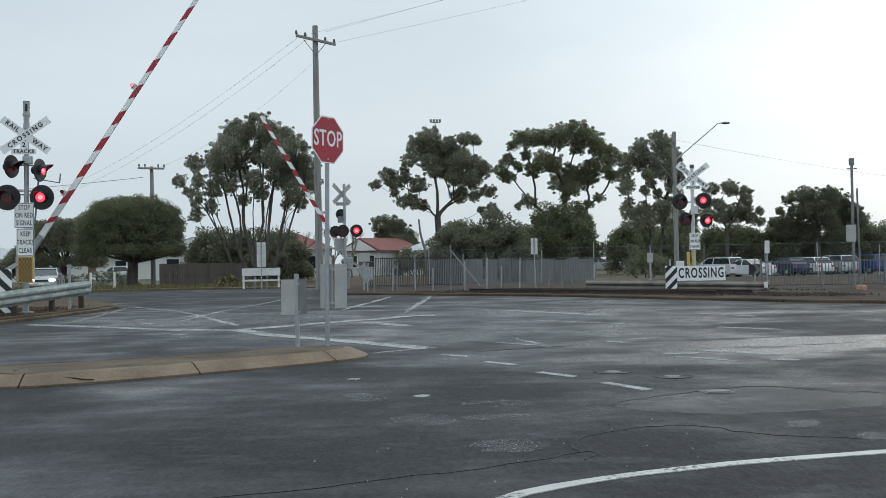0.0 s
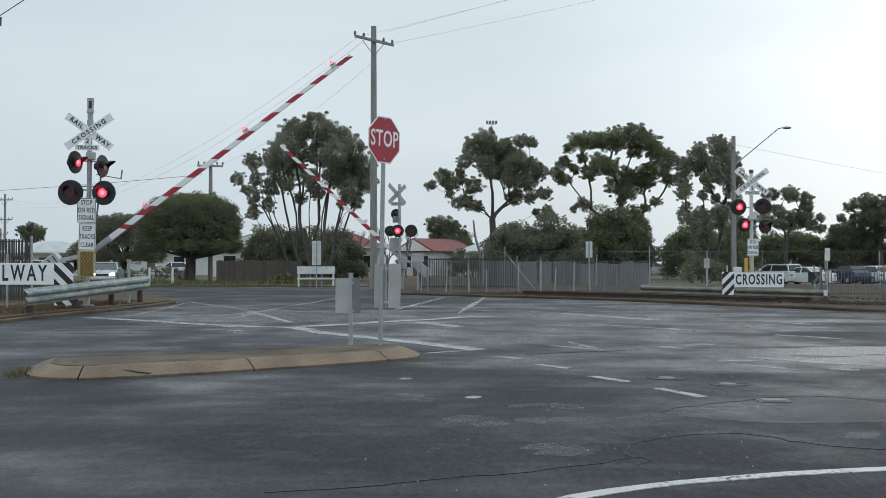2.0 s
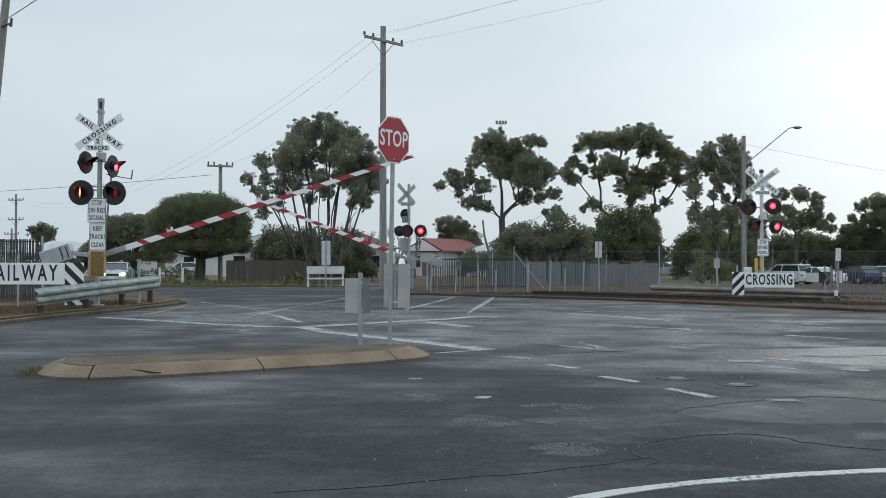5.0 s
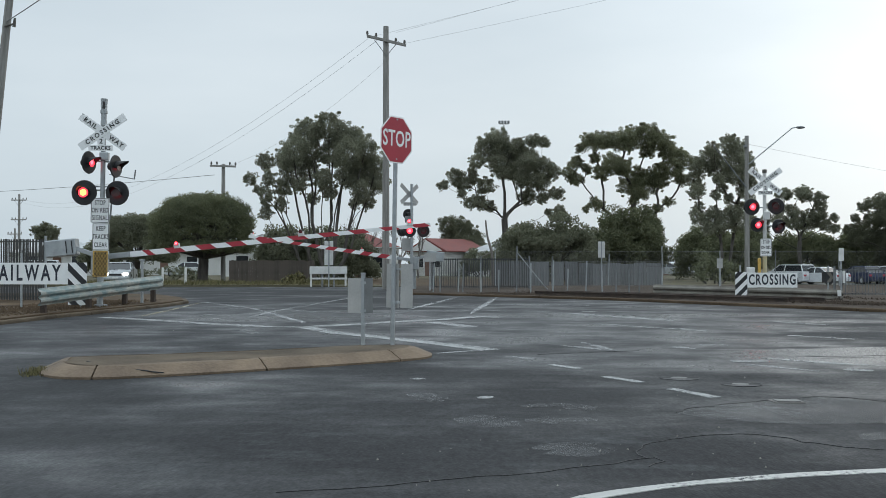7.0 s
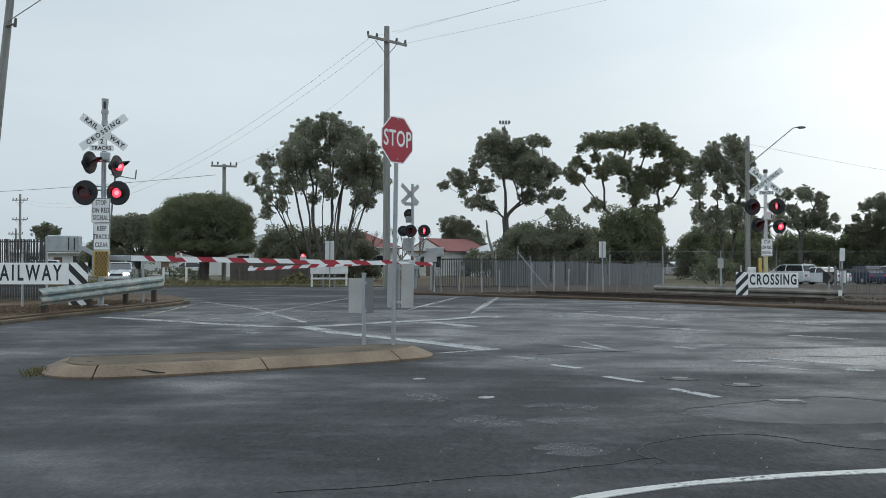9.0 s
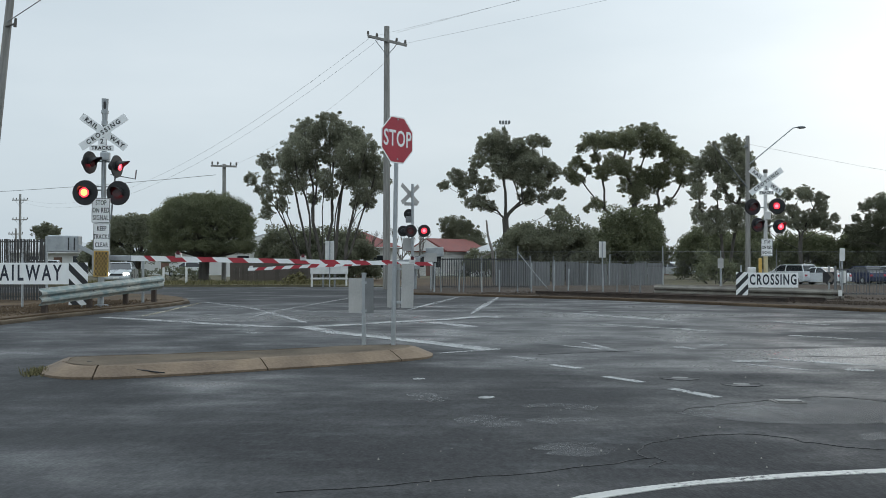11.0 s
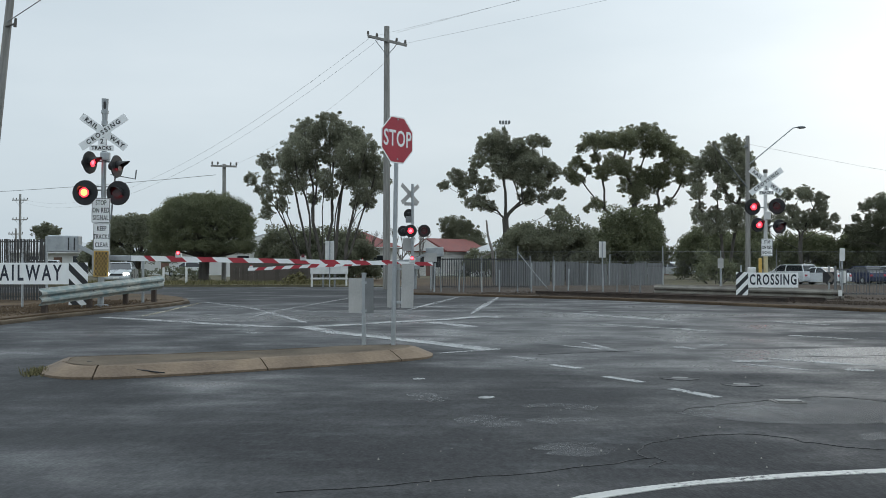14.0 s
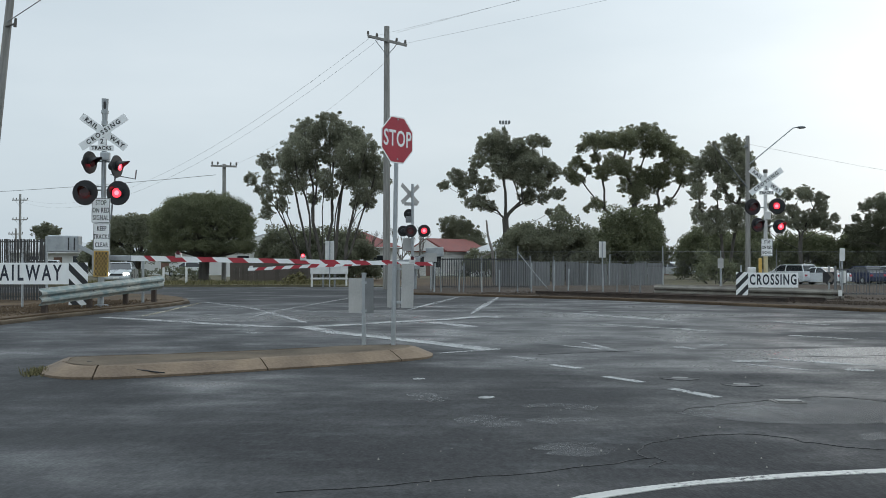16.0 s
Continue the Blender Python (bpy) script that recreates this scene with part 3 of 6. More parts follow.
def traffic_island():
    """A raised island of concrete blocks with sloping faces and open joints."""
    root = thing("traffic_island", Matrix.Identity(4), "weathered brown concrete traffic island with cracked blocks", "traffic island", "", "structure")
    near = [(-5.60, 14.55), (-5.36, 13.88), (-4.72, 13.47), (-3.61, 13.86), (-2.25, 14.66), (-1.19, 15.32), (-0.52, 15.76), (-0.16, 16.2)]
    far = [(-5.65, 15.15), (-5.2, 15.35), (-4.1, 15.75), (-2.66, 16.35), (-1.5, 17.0), (-0.9, 17.25), (-0.45, 17.15), (-0.16, 16.8)]
    ring = near + far[::-1]
    cx, cy = sum(p[0] for p in ring) / len(ring), sum(p[1] for p in ring) / len(ring)

    def smooth(pts, k):
        for _ in range(k):
            out = []
            for i, p in enumerate(pts):
                q = pts[(i + 1) % len(pts)]
                out += [(0.75 * p[0] + 0.25 * q[0], 0.75 * p[1] + 0.25 * q[1]), (0.25 * p[0] + 0.75 * q[0], 0.25 * p[1] + 0.75 * q[1])]
            pts = out
        return pts

    ring = smooth(ring, 2)
    n = len(ring)

    def inward(i, d):
        a, b = Vector(ring[i - 1]), Vector(ring[(i + 1) % n])
        t = (b - a).normalized()
        return Vector(ring[i]) + Vector((-t.y, t.x)) * d

    prof = ((0.0, -0.1), (0.0, 0.03), (0.20, 0.115), (0.27, 0.142), (0.36, 0.153))
    cuts = [0, 7, 14, 22, 31, 40, 48, 56, n]
    cuts = sorted({c for c in cuts if c <= n})
    for c0, c1 in zip(cuts, cuts[1:]):
        v, f = [], []
        idx = list(range(c0, c1 + 1))
        for j, i in enumerate(idx):
            along = 0.011 if j == 0 else (-0.011 if j == len(idx) - 1 else 0)
            for d, z in prof:
                p = inward(i % n, d)
                t = (Vector(ring[(i + 1) % n]) - Vector(ring[i - 1 if i < n else n - 1])).normalized()
                p = p + t * along
                w = 0.006 * noise.noise(Vector((p.x * 2, p.y * 2, z * 9)))
                v.append((p.x, p.y, gz(p.y) + z + w))
            p = inward(i % n, 0.36)
            v.append((p.x, p.y, gz(p.y) - 0.1))
        k = len(prof) + 1
        for j in range(len(idx) - 1):
            for q in range(k):
                f.append((j * k + q, (j + 1) * k + q, (j + 1) * k + (q + 1) % k, j * k + (q + 1) % k))
        f += [tuple(range(k)), tuple(reversed([(len(idx) - 1) * k + q for q in range(k)]))]
        raw("kerb_block", v, f, "concrete", root)
    core = [inward(i, 0.33) for i in range(n)]
    bm = bmesh.new()
    top = bm.faces.new([bm.verts.new((p.x, p.y, gz(p.y) + 0.150)) for p in core])
    bmesh.ops.triangulate(bm, faces=[top])
    bmesh.ops.subdivide_edges(bm, edges=bm.edges, cuts=2, use_grid_fill=True)
    for q in bm.verts:
        q.co.z += 0.012 * noise.noise(q.co * 1.5)
    part("infill", bm, "island_top", root, "dirty worn concrete infill")
    # an old crack running down the sloping face
    rng = random.Random(9)
    v, f, last = [], [], None
    way = [Vector(p) for p in ((-4.86, 14.33, 0.102), (-4.42, 14.01, 0.064), (-4.05, 13.91, 0.029), (-3.69, 13.88, -0.005))]
    for i in range(19):
        k = min(2, i // 6)
        p = way[k].lerp(way[k + 1], i / 6 - k) + Vector((0, -0.035, 0.012 + 0.005 * rng.uniform(-1, 1)))
        if last:
            tube(v, f, last, p, 0.010, 0.010, 5)
        last = p
    raw("crack", v, f, "tar", root, "dark open crack in the concrete")
    # weeds at the blunt end
    rng = random.Random(4)
    v, f = [], []
    for _ in range(420):
        x, y = rng.gauss(-5.48, 0.10), rng.gauss(14.25, 0.16)
        h, a = rng.uniform(0.03, 0.11), rng.uniform(0, 6.28)
        b = len(v)
        v += [(x - 0.008 * math.cos(a), y - 0.008 * math.sin(a), gz(y)), (x + 0.008 * math.cos(a), y + 0.008 * math.sin(a), gz(y)),
              (x + rng.uniform(-0.04, 0.04), y + rng.uniform(-0.04, 0.04), gz(y) + h)]
        f.append((b, b + 1, b + 2))
    tagged(raw("weeds", v, f, "blade"), "small green weeds at the kerb", "weeds", "", "stuff")


traffic_island()

# ---- things: trees and plants ----
def leaves_into(v, f, c, rad, count, size, rng, droop=0.5, flat=0.75):
    """Many small leaf blades round c, thickest towards the outside."""
    for _ in range(count):
        u = Vector((rng.gauss(0, 1), rng.gauss(0, 1), rng.gauss(0, 1))).normalized() * rad * rng.uniform(0.25, 1.0) ** 0.5
        p = c + Vector((u.x, u.y, u.z * flat))
        d = Vector((rng.uniform(-1, 1), rng.uniform(-1, 1), rng.uniform(-1, 1) - droop * 1.2)).normalized()
        s = d.cross(Vector((rng.uniform(-1, 1), rng.uniform(-1, 1), rng.uniform(-1, 1)))).normalized()
        L, w = size * rng.uniform(0.6, 1.4), size * rng.uniform(0.22, 0.42)
        b = len(v)
        v += [tuple(p - s * w * 0.3), tuple(p + d * L * 0.5 - s * w), tuple(p + d * L), tuple(p + d * L * 0.5 + s * w)]
        f.append((b, b + 1, b + 2, b + 3))


def puff(v, f, c, r, size, rng, cover, droop, flat):
    """A dense cloud of leaves: a core and smaller tufts all over it."""
    tufts = [(c, r * 0.88, 0.48)]
    k = max(5, int(6 + 6 * r))
    for _ in range(k):
        u = Vector((rng.gauss(0, 1), rng.gauss(0, 1), rng.gauss(0, 1) + 0.15)).normalized()
        q = c + Vector((u.x, u.y, u.z * flat)) * r * rng.uniform(0.5, 1.0)
        tufts.append((q, r * rng.uniform(0.16, 0.42), 0.5 / k))
    total = cover * 3.14 * r * r / (0.16 * size * size)
    for q, rad, share in tufts:
        leaves_into(v, f, q, rad, max(6, int(total * share)), size, rng, droop, flat)


def tree(name, at, fork, clumps, leafmat, label, seed, size=0.10, cover=2.9, trunk=0.28, depth=0.8, droop=0.3, stems=1, lean=0.0, flat=0.85, swell=1.13, spring=0.55):
    """clumps: (x from the trunk, height above the ground, radius); boughs that fork on their way to every clump, and clouds of leaves."""
    rng = random.Random(seed)
    root = thing(name, pose(at[0], at[1], at[2]), label, "tree")
    heads = [(Vector((x, rng.uniform(-1, 1) * depth * max(1.2, r * 1.4), z)), r * swell) for x, z, r in clumps]
    spots, above, way, weight = [], [], [], []

    def grow(p, below):
        spots.append(p), above.append(below), weight.append(0.0)
        way.append(0.0 if below < 0 else way[below] + (p - spots[below]).length)
        return len(spots) - 1

    for k in range(stems):
        off = k - (stems - 1) / 2
        last = grow(Vector((off * 0.3, rng.uniform(-0.25, 0.25) if stems > 1 else 0, -0.15)), -1)
        for i in range(1, 5):
            last = grow(Vector((off * (0.3 + 0.18 * i) + lean * i / 4 + rng.uniform(-0.07, 0.07), spots[last].y + rng.uniform(-0.08, 0.08), fork * i / 4)), last)
    for c, r in sorted(heads, key=lambda h: (h[0] - Vector((lean, 0, fork))).length):
        near = min((i for i in range(len(spots)) if spots[i].z > fork * 0.7), key=lambda i: (c - spots[i]).length + spring * way[i] + 1.6 * max(0.0, spots[i].z - c.z + 0.25 * (c - spots[i]).length))
        a, last = spots[near], near
        side = Vector((rng.uniform(-1, 1), rng.uniform(-1, 1), rng.uniform(-0.2, 0.9))) * (c - a).length * 0.10
        for i in range(1, 5):
            last = grow(a.lerp(c, i / 4) + side * math.sin(math.pi * i / 4) + Vector((rng.uniform(-1, 1), rng.uniform(-1, 1), rng.uniform(-1, 1))) * (0.07 if i < 4 else 0), last)
        i = last
        while i >= 0:
            weight[i] += r * r
            i = above[i]
    v, f, lv, lf = [], [], [], []
    full = sum(r * r for _, r in heads) / stems
    thick = [max(0.016, trunk * min(1.0, w / full) ** 0.75) for w in weight]
    for i, b in enumerate(above):
        if b >= 0:
            tube(v, f, spots[b], spots[i], min(thick[b], thick[i] * 1.5), thick[i])
    for c, r in heads:
        for _ in range(6):
            o = Vector((rng.gauss(0, 1), rng.gauss(0, 1), rng.gauss(0, 0.6))).normalized() * r * 0.8
            limb(v, f, c - Vector((0, 0, 0.3 * r)), c + o, 0.022, 0.010, rng, 0.1, 2)
        puff(lv, lf, c, r, size, rng, cover, droop, flat)
        # a few loose sprigs round the edge
        for _ in range(8):
            a = rng.uniform(0, 6.28)
            q = c + Vector((math.cos(a), rng.uniform(-0.5, 0.5), math.sin(a) * flat)) * r * rng.uniform(0.9, 1.12)
            leaves_into(lv, lf, q, r * rng.uniform(0.10, 0.24), int(0.016 * cover * 3.14 * r * r / (0.16 * size * size)), size, rng, droop + 0.3)
    raw("trunk", v, f, "bark", root, smooth=True)
    raw("crown", lv, lf, leafmat, root)
    return root


def dome_tree(at, fork, w, d, z0, z1, leafmat, label, seed, trunk=0.4, size=0.16, count=900):
    """A clipped tree: a thick trunk and a dome of dense leaf sprays with an uneven skirt."""
    rng = random.Random(seed)
    root = thing("clipped_tree", pose(*at), label, "tree")
    v, f, lv, lf = [], [], [], []
    limb(v, f, (0, 0, -0.15), (0.1, 0, fork), trunk, trunk * 0.75, rng, 0.05, 5)
    for _ in range(count):
        a, e = rng.uniform(0, 6.28), math.asin(rng.uniform(-0.25, 1.0))
        k = rng.uniform(0.80, 1.0) * (1 + 0.07 * noise.noise(Vector((2 * math.cos(a), 2 * math.sin(a), 2 * e + seed))))
        e2 = max(e, -0.12)
        # a squarish dome: flatter on top, steep at the sides
        cx = math.copysign(abs(math.cos(e2)) ** 0.75, 1)
        q = Vector((w / 2 * k * cx * math.cos(a), d / 2 * k * cx * math.sin(a), z0 + (z1 - z0) * (k * math.sin(e) ** 0.62 if e > 0 else 0.35 * math.sin(e) + rng.uniform(-0.08, 0.05))))
        leaves_into(lv, lf, q, rng.uniform(0.28, 0.5), 100, size, rng, 0.0)
        if rng.random() < 0.06:
            limb(v, f, (0.1, 0, fork), q, trunk * 0.3, 0.02, rng, 0.06, 4)
    raw("trunk", v, f, "bark", root, smooth=True)
    raw("crown", lv, lf, leafmat, root)
    return root


def bush(name, at, w, d, h, leafmat, label, seed, size=0.19, dens=1.0, category="bush"):
    """A dense shrub or hedge: stems and a heap of leaf sprays."""
    rng = random.Random(seed)
    root = thing(name, pose(*at), label, category)
    v, f, lv, lf = [], [], [], []
    n = max(10, int(w * d * 1.1 * dens + w * h * 3.2 * dens))
    for _ in range(n):
        a, u = rng.uniform(0, 6.28), rng.uniform(0.1, 1) ** 0.5
        x, y = w / 2 * u * math.cos(a), d / 2 * u * math.sin(a)
        lim = h * (1 - 0.4 * u ** 4) * (0.97 + 0.3 * noise.noise(Vector((x * 0.6 + seed, y * 0.6, 0))))
        z = rng.uniform(0.15, 1.0) ** 0.6 * lim
        r = rng.uniform(0.5, 0.85) * min(1.3, 0.35 + h * 0.2)
        q = Vector((x, y, max(0.2, z - r * 0.4)))
        if rng.random() < 0.3:
            limb(v, f, (x * 0.4, y * 0.4, -0.1), q, 0.05, 0.015, rng, 0.08, 3)
        leaves_into(lv, lf, q, r * rng.uniform(0.7, 1.0), int(80 * (r / 0.6) ** 1.5 * min(1.7, (0.28 / size) ** 1.4)), size, rng, 0.2)
    if not f:
        limb(v, f, (0, 0, -0.1), (0, 0, h * 0.6), 0.05, 0.015, rng, 0.08, 3)
    tagged(raw("stem", v, f, "bark", root, smooth=True), kind="stuff")
    raw("crown", lv, lf, leafmat, root)
    return root


tree("gum_tree", (-8.65, 75, 0.12), 2.1,
     [(0.5, 11.2, 0.94), (-0.5, 10.8, 0.68), (-1.4, 11, 0.77), (-2.1, 10.3, 0.38), (1.5, 10.6, 0.85), (2.5, 10.4, 0.68), (3.2, 9.5, 0.85), (3.8, 8.4, 0.81), (4, 7.1, 0.68), (3, 7.9, 1.02), (1.9, 9.1, 1.07), (1.8, 7.6, 0.85), (2.8, 6.6, 0.77), (0.7, 9.4, 0.94), (-0.9, 9.5, 0.81), (-1.9, 9.3, 0.9), (-2.8, 9, 0.77), (-1.1, 8.2, 0.77), (-2.3, 8, 0.85), (-4.1, 8.7, 0.55), (-5, 7.4, 0.43), (-3.7, 7.4, 0.47), (-2.8, 6.8, 0.55), (0.2, 7.4, 0.68), (-1.5, 7, 0.51), (0.7, 6.5, 0.51), (-3.9, 6.2, 0.51), (-3, 5.6, 0.47), (-4, 5, 0.47), (3.3, 5.8, 0.47), (2.3, 5.6, 0.34), (-0.7, 6.1, 0.43), (-4.6, 6.7, 0.3)],
     "leaf", "tall grey-green gum tree with many fanning stems", 11, stems=5, trunk=0.15, droop=0.9, cover=2.7, flat=1.1, swell=1.16, spring=0.97)
tree("gum_tree", (5.41, 90, 0.12), 5.2,
     [(-0.7, 12.1, 0.97), (-1.6, 11.4, 1.02), (-0.2, 11, 1.13), (1, 11.5, 0.72), (2.2, 11.9, 0.61), (3.2, 11.8, 0.56), (-2.4, 10.1, 0.67), (-2.8, 9.3, 0.41), (-4.3, 8.9, 0.72), (-3.6, 8.2, 0.67), (-5.3, 8.1, 0.46), (-2.7, 8.6, 0.51), (-1.7, 8, 0.77), (-2.2, 6.7, 0.67), (-3.1, 6.5, 0.56), (-1.3, 6.3, 0.56), (-0.3, 9.1, 0.72), (0.8, 10.1, 1.02), (2, 10.1, 1.07), (1.7, 10.9, 0.67), (3.1, 9.7, 0.92), (4.2, 9.3, 0.67), (3.3, 8.5, 0.82), (2.3, 8.5, 0.92), (1.3, 8.6, 0.82), (2, 7.2, 0.72), (3.2, 7, 0.56), (4.4, 7.3, 0.61), (0.5, 9.2, 0.72), (3.9, 5.8, 0.36), (-0.8, 10, 0.72), (-3.7, 7.3, 0.36)],
     "leaf", "gum tree with dark clumps of leaves and gaps of sky", 12, trunk=0.27)
tree("gum_tree", (16.86, 90, 0.12), 4.4,
     [(-4.1, 11.9, 0.87), (-4.9, 11.3, 0.41), (-3, 12, 0.92), (-1.8, 12.1, 0.97), (-0.6, 12.3, 0.97), (0.8, 12.5, 1.02), (1.7, 11.8, 1.02), (2.7, 10.9, 0.87), (1, 11.2, 0.72), (-0.8, 11.5, 0.67), (3.8, 10.6, 0.72), (4.7, 10, 0.51), (3, 9.6, 1.02), (3.8, 8.6, 0.67), (2, 9.3, 0.82), (-3.6, 10.5, 0.51), (-2.4, 9.8, 0.97), (-3.1, 9.2, 0.72), (-1.4, 9.6, 0.87), (-5.2, 10.1, 0.61), (-5.8, 9.2, 0.61), (-5.2, 8.7, 0.61), (-4.3, 9.6, 0.46), (-0.5, 8.2, 1.02), (0.8, 8.2, 1.13), (1.9, 8.4, 0.77), (0, 7.4, 0.67), (0.3, 9.2, 0.67), (-3.6, 6.5, 0.61), (-4.4, 6.1, 0.31), (2.7, 6.7, 0.46), (1.7, 6.1, 0.41), (-0.4, 6.7, 0.46)],
     "leaf_mid", "broad gum tree with layered clumps of leaves", 13, trunk=0.25, stems=2)
tree("gum_tree", (21.83, 80, 0.12), 2.9,
     [(-1.3, 10.1, 0.55), (-1.1, 9.3, 0.91), (-2, 8.8, 0.68), (-2.3, 7.9, 0.64), (-2.4, 6.8, 0.59), (0.1, 10.4, 0.73), (1, 10.1, 0.73), (1.6, 9.3, 0.64), (0.6, 9.1, 0.96), (-0.3, 8.7, 0.82), (1.5, 8.2, 0.68), (1.9, 7.4, 0.5), (-0.8, 7.8, 0.5), (0.5, 7.9, 0.64), (-0.1, 7.2, 0.41), (1.1, 6.9, 0.5), (-0.9, 6.6, 0.36), (0.3, 6.3, 0.41), (-2.1, 5.7, 0.41), (-2.5, 4.9, 0.5), (-1.6, 4.8, 0.55), (-0.8, 5.1, 0.64), (0.2, 5.3, 0.64), (1.3, 5.5, 0.59), (-0.4, 4.4, 0.64), (0.6, 4.4, 0.59), (-1.6, 4.1, 0.55), (1.6, 4.5, 0.59), (-1.8, 7.3, 0.41), (1.8, 6.3, 0.41)],
     "leaf", "tall upright gum tree beside a lamp pole", 14, trunk=0.12, stems=4, cover=2.7, flat=1.0, droop=0.7)
tree("gum_tree", (32.56, 95, 0.12), 3.4,
     [(-1.1, 7.8, 0.65), (-0.2, 7.8, 0.65), (0.7, 7.6, 0.76), (1.6, 7.2, 0.65), (2.3, 6.5, 0.59), (2.8, 5.5, 0.43), (2, 5.7, 0.7), (1, 5.6, 0.7), (0.2, 5.7, 0.59), (1.3, 5, 0.7), (2.3, 4.8, 0.59), (-2, 7.6, 0.43), (-1.7, 6.4, 0.65), (-0.8, 6.1, 0.65), (-1.9, 5.3, 0.65), (-0.8, 5, 0.65), (-2.4, 6.7, 0.43), (0.2, 4.8, 0.54), (-2.8, 5.5, 0.54), (3.1, 4.5, 0.43), (-3, 4.7, 0.54)],
     "leaf", "gum tree with a flat uneven crown", 15, trunk=0.19, cover=2.8)
tree("gum_tree", (41.2, 95, 0.12), 3.0,
     [(-3.7, 5.5, 0.38), (-2.8, 6.5, 0.54), (-1.9, 6.8, 0.7), (-1.1, 7, 0.76), (-2, 5.5, 0.76), (-2.9, 4.6, 0.86), (-1.2, 5.7, 0.92), (-0.1, 6.7, 0.86), (0.9, 6.9, 0.92), (1.9, 6.3, 0.97), (2.9, 5.4, 1.03), (3.7, 4.4, 0.81), (2.1, 4.7, 1.24), (0.6, 4.9, 1.3), (-0.8, 4.4, 1.13), (-2.1, 3.6, 1.08), (1.4, 3.4, 1.13), (2.9, 3.4, 0.92), (-0.5, 3.2, 1.19), (-3.4, 3.5, 0.76), (0.8, 5.9, 0.97), (-4.1, 4.4, 0.49)],
     "leaf_dark", "dark rounded gum tree beyond the car park", 16, trunk=0.3)
dome_tree((-16.1, 70, 0.12), 1.7, 6.9, 5.5, 2.7, 5.9, "leaf_hedge", "dense dome-shaped dark green tree on a thick trunk", 17, 0.42, 0.10, 1300)
dome_tree((-24.6, 84, 0.12), 1.6, 6.4, 4.5, 2.1, 5.25, "leaf_dark", "dark dense clipped tree behind the crossing", 18, 0.3, 0.135, 600)
tree("gum_tree", (-42.05, 110, 0.12), 2.94,
     [(-0.71, 4.84, 0.66), (0.24, 5.08, 0.72), (1.07, 4.61, 0.66), (-0.24, 4.25, 0.66), (0.71, 4.13, 0.66)],
     "leaf_dark", "small dark distant tree", 19, trunk=0.2)
tree("gum_tree", (1.04, 120, 0.12), 3.73,
     [(-0.32, 5.68, 1.14), (0.97, 5.42, 1.29), (2.27, 4.51, 1.29), (-0.13, 4.25, 1.14), (1.43, 3.6, 1.29), (2.92, 3.73, 1.0)],
     "leaf_dark", "distant small dark gum tree", 20, trunk=0.2)
tree("gum_tree", (11.69, 100, 0.12), 3.33,
     [(-0.54, 6.47, 0.54), (-0.11, 6.04, 0.48), (-0.81, 5.77, 0.42)],
     "leaf", "thin straggly grey-green sapling", 21, trunk=0.12)
bush("bush", (8.69, 84, 0.12), 8.64, 5, 5.06, "leaf_dark", "dense dark green shrub mass behind the fence", 31)
bush("bush", (15.7, 88, 0.12), 6.5, 5, 6.3, "leaf_hedge", "tall dense green shrubs under a gum tree", 32)
bush("bush", (22.75, 86, 0.12), 6.29, 4, 4.22, "leaf_hedge", "green shrubs behind the car park", 33)
bush("bush", (34.7, 100, 0.12), 5.96, 5, 4.85, "leaf_hedge", "green shrub row behind parked cars", 34)
bush("bush", (39.71, 98, 0.12), 7.16, 5, 4.46, "leaf_hedge", "green shrub row behind parked cars", 35)
bush("bush", (48.24, 100, 0.12), 9.2, 5, 4.69, "leaf_dark", "dark shrub row behind parked cars", 36)
bush("bush", (35.61, 130, 0.12), 13.37, 5, 6.05, "leaf_hedge", "distant hedge of dark trees", 37)
bush("bush", (-12.3, 80, 0.12), 3.47, 4, 4.23, "leaf_dark", "dark understorey shrubs beneath the gum tree", 38)
bush("bush", (-9.28, 82, 0.12), 5.2, 4, 4.5, "leaf_dark", "dark understorey shrubs beneath the gum tree", 39)
bush("bush", (-1.79, 125, 0.12), 4.4, 5, 3.7, "leaf_dark", "distant dark garden shrubs", 40)
bush("bush", (-32.57, 100, 0.12), 3.52, 4, 4.15, "leaf_dark", "dark distant shrubs beyond the crossing", 41)
bush("hedge", (-20.3, 77, 0.12), 7.0, 1.4, 1.15, "leaf_dark", "low dark hedge beyond the crossing", 56, size=0.14)
bush("weed_clump", (-8.92, 63, 0.12), 1.53, 1.5, 1.23, "blade", "rough clump of green weeds by the road", 42, category="weeds", size=0.16)
bush("bush", (-8.2, 100, 0.12), 2.98, 3, 2.79, "leaf_dark", "garden shrubs before a house", 43)
bush("bush", (4.32, 105, 0.12), 4.55, 3, 2.86, "leaf_dark", "dark garden shrubs before houses", 44)
bush("bush", (18.2, 70, 0.12), 2.9, 2.4, 2.2, "leaf_hedge", "dark green scrub behind the railway fence", 54, size=0.14)
bush("bush", (-7.3, 79, 0.12), 4.6, 3.5, 3.6, "leaf_dark", "dark understorey shrubs beneath the gum tree", 55)


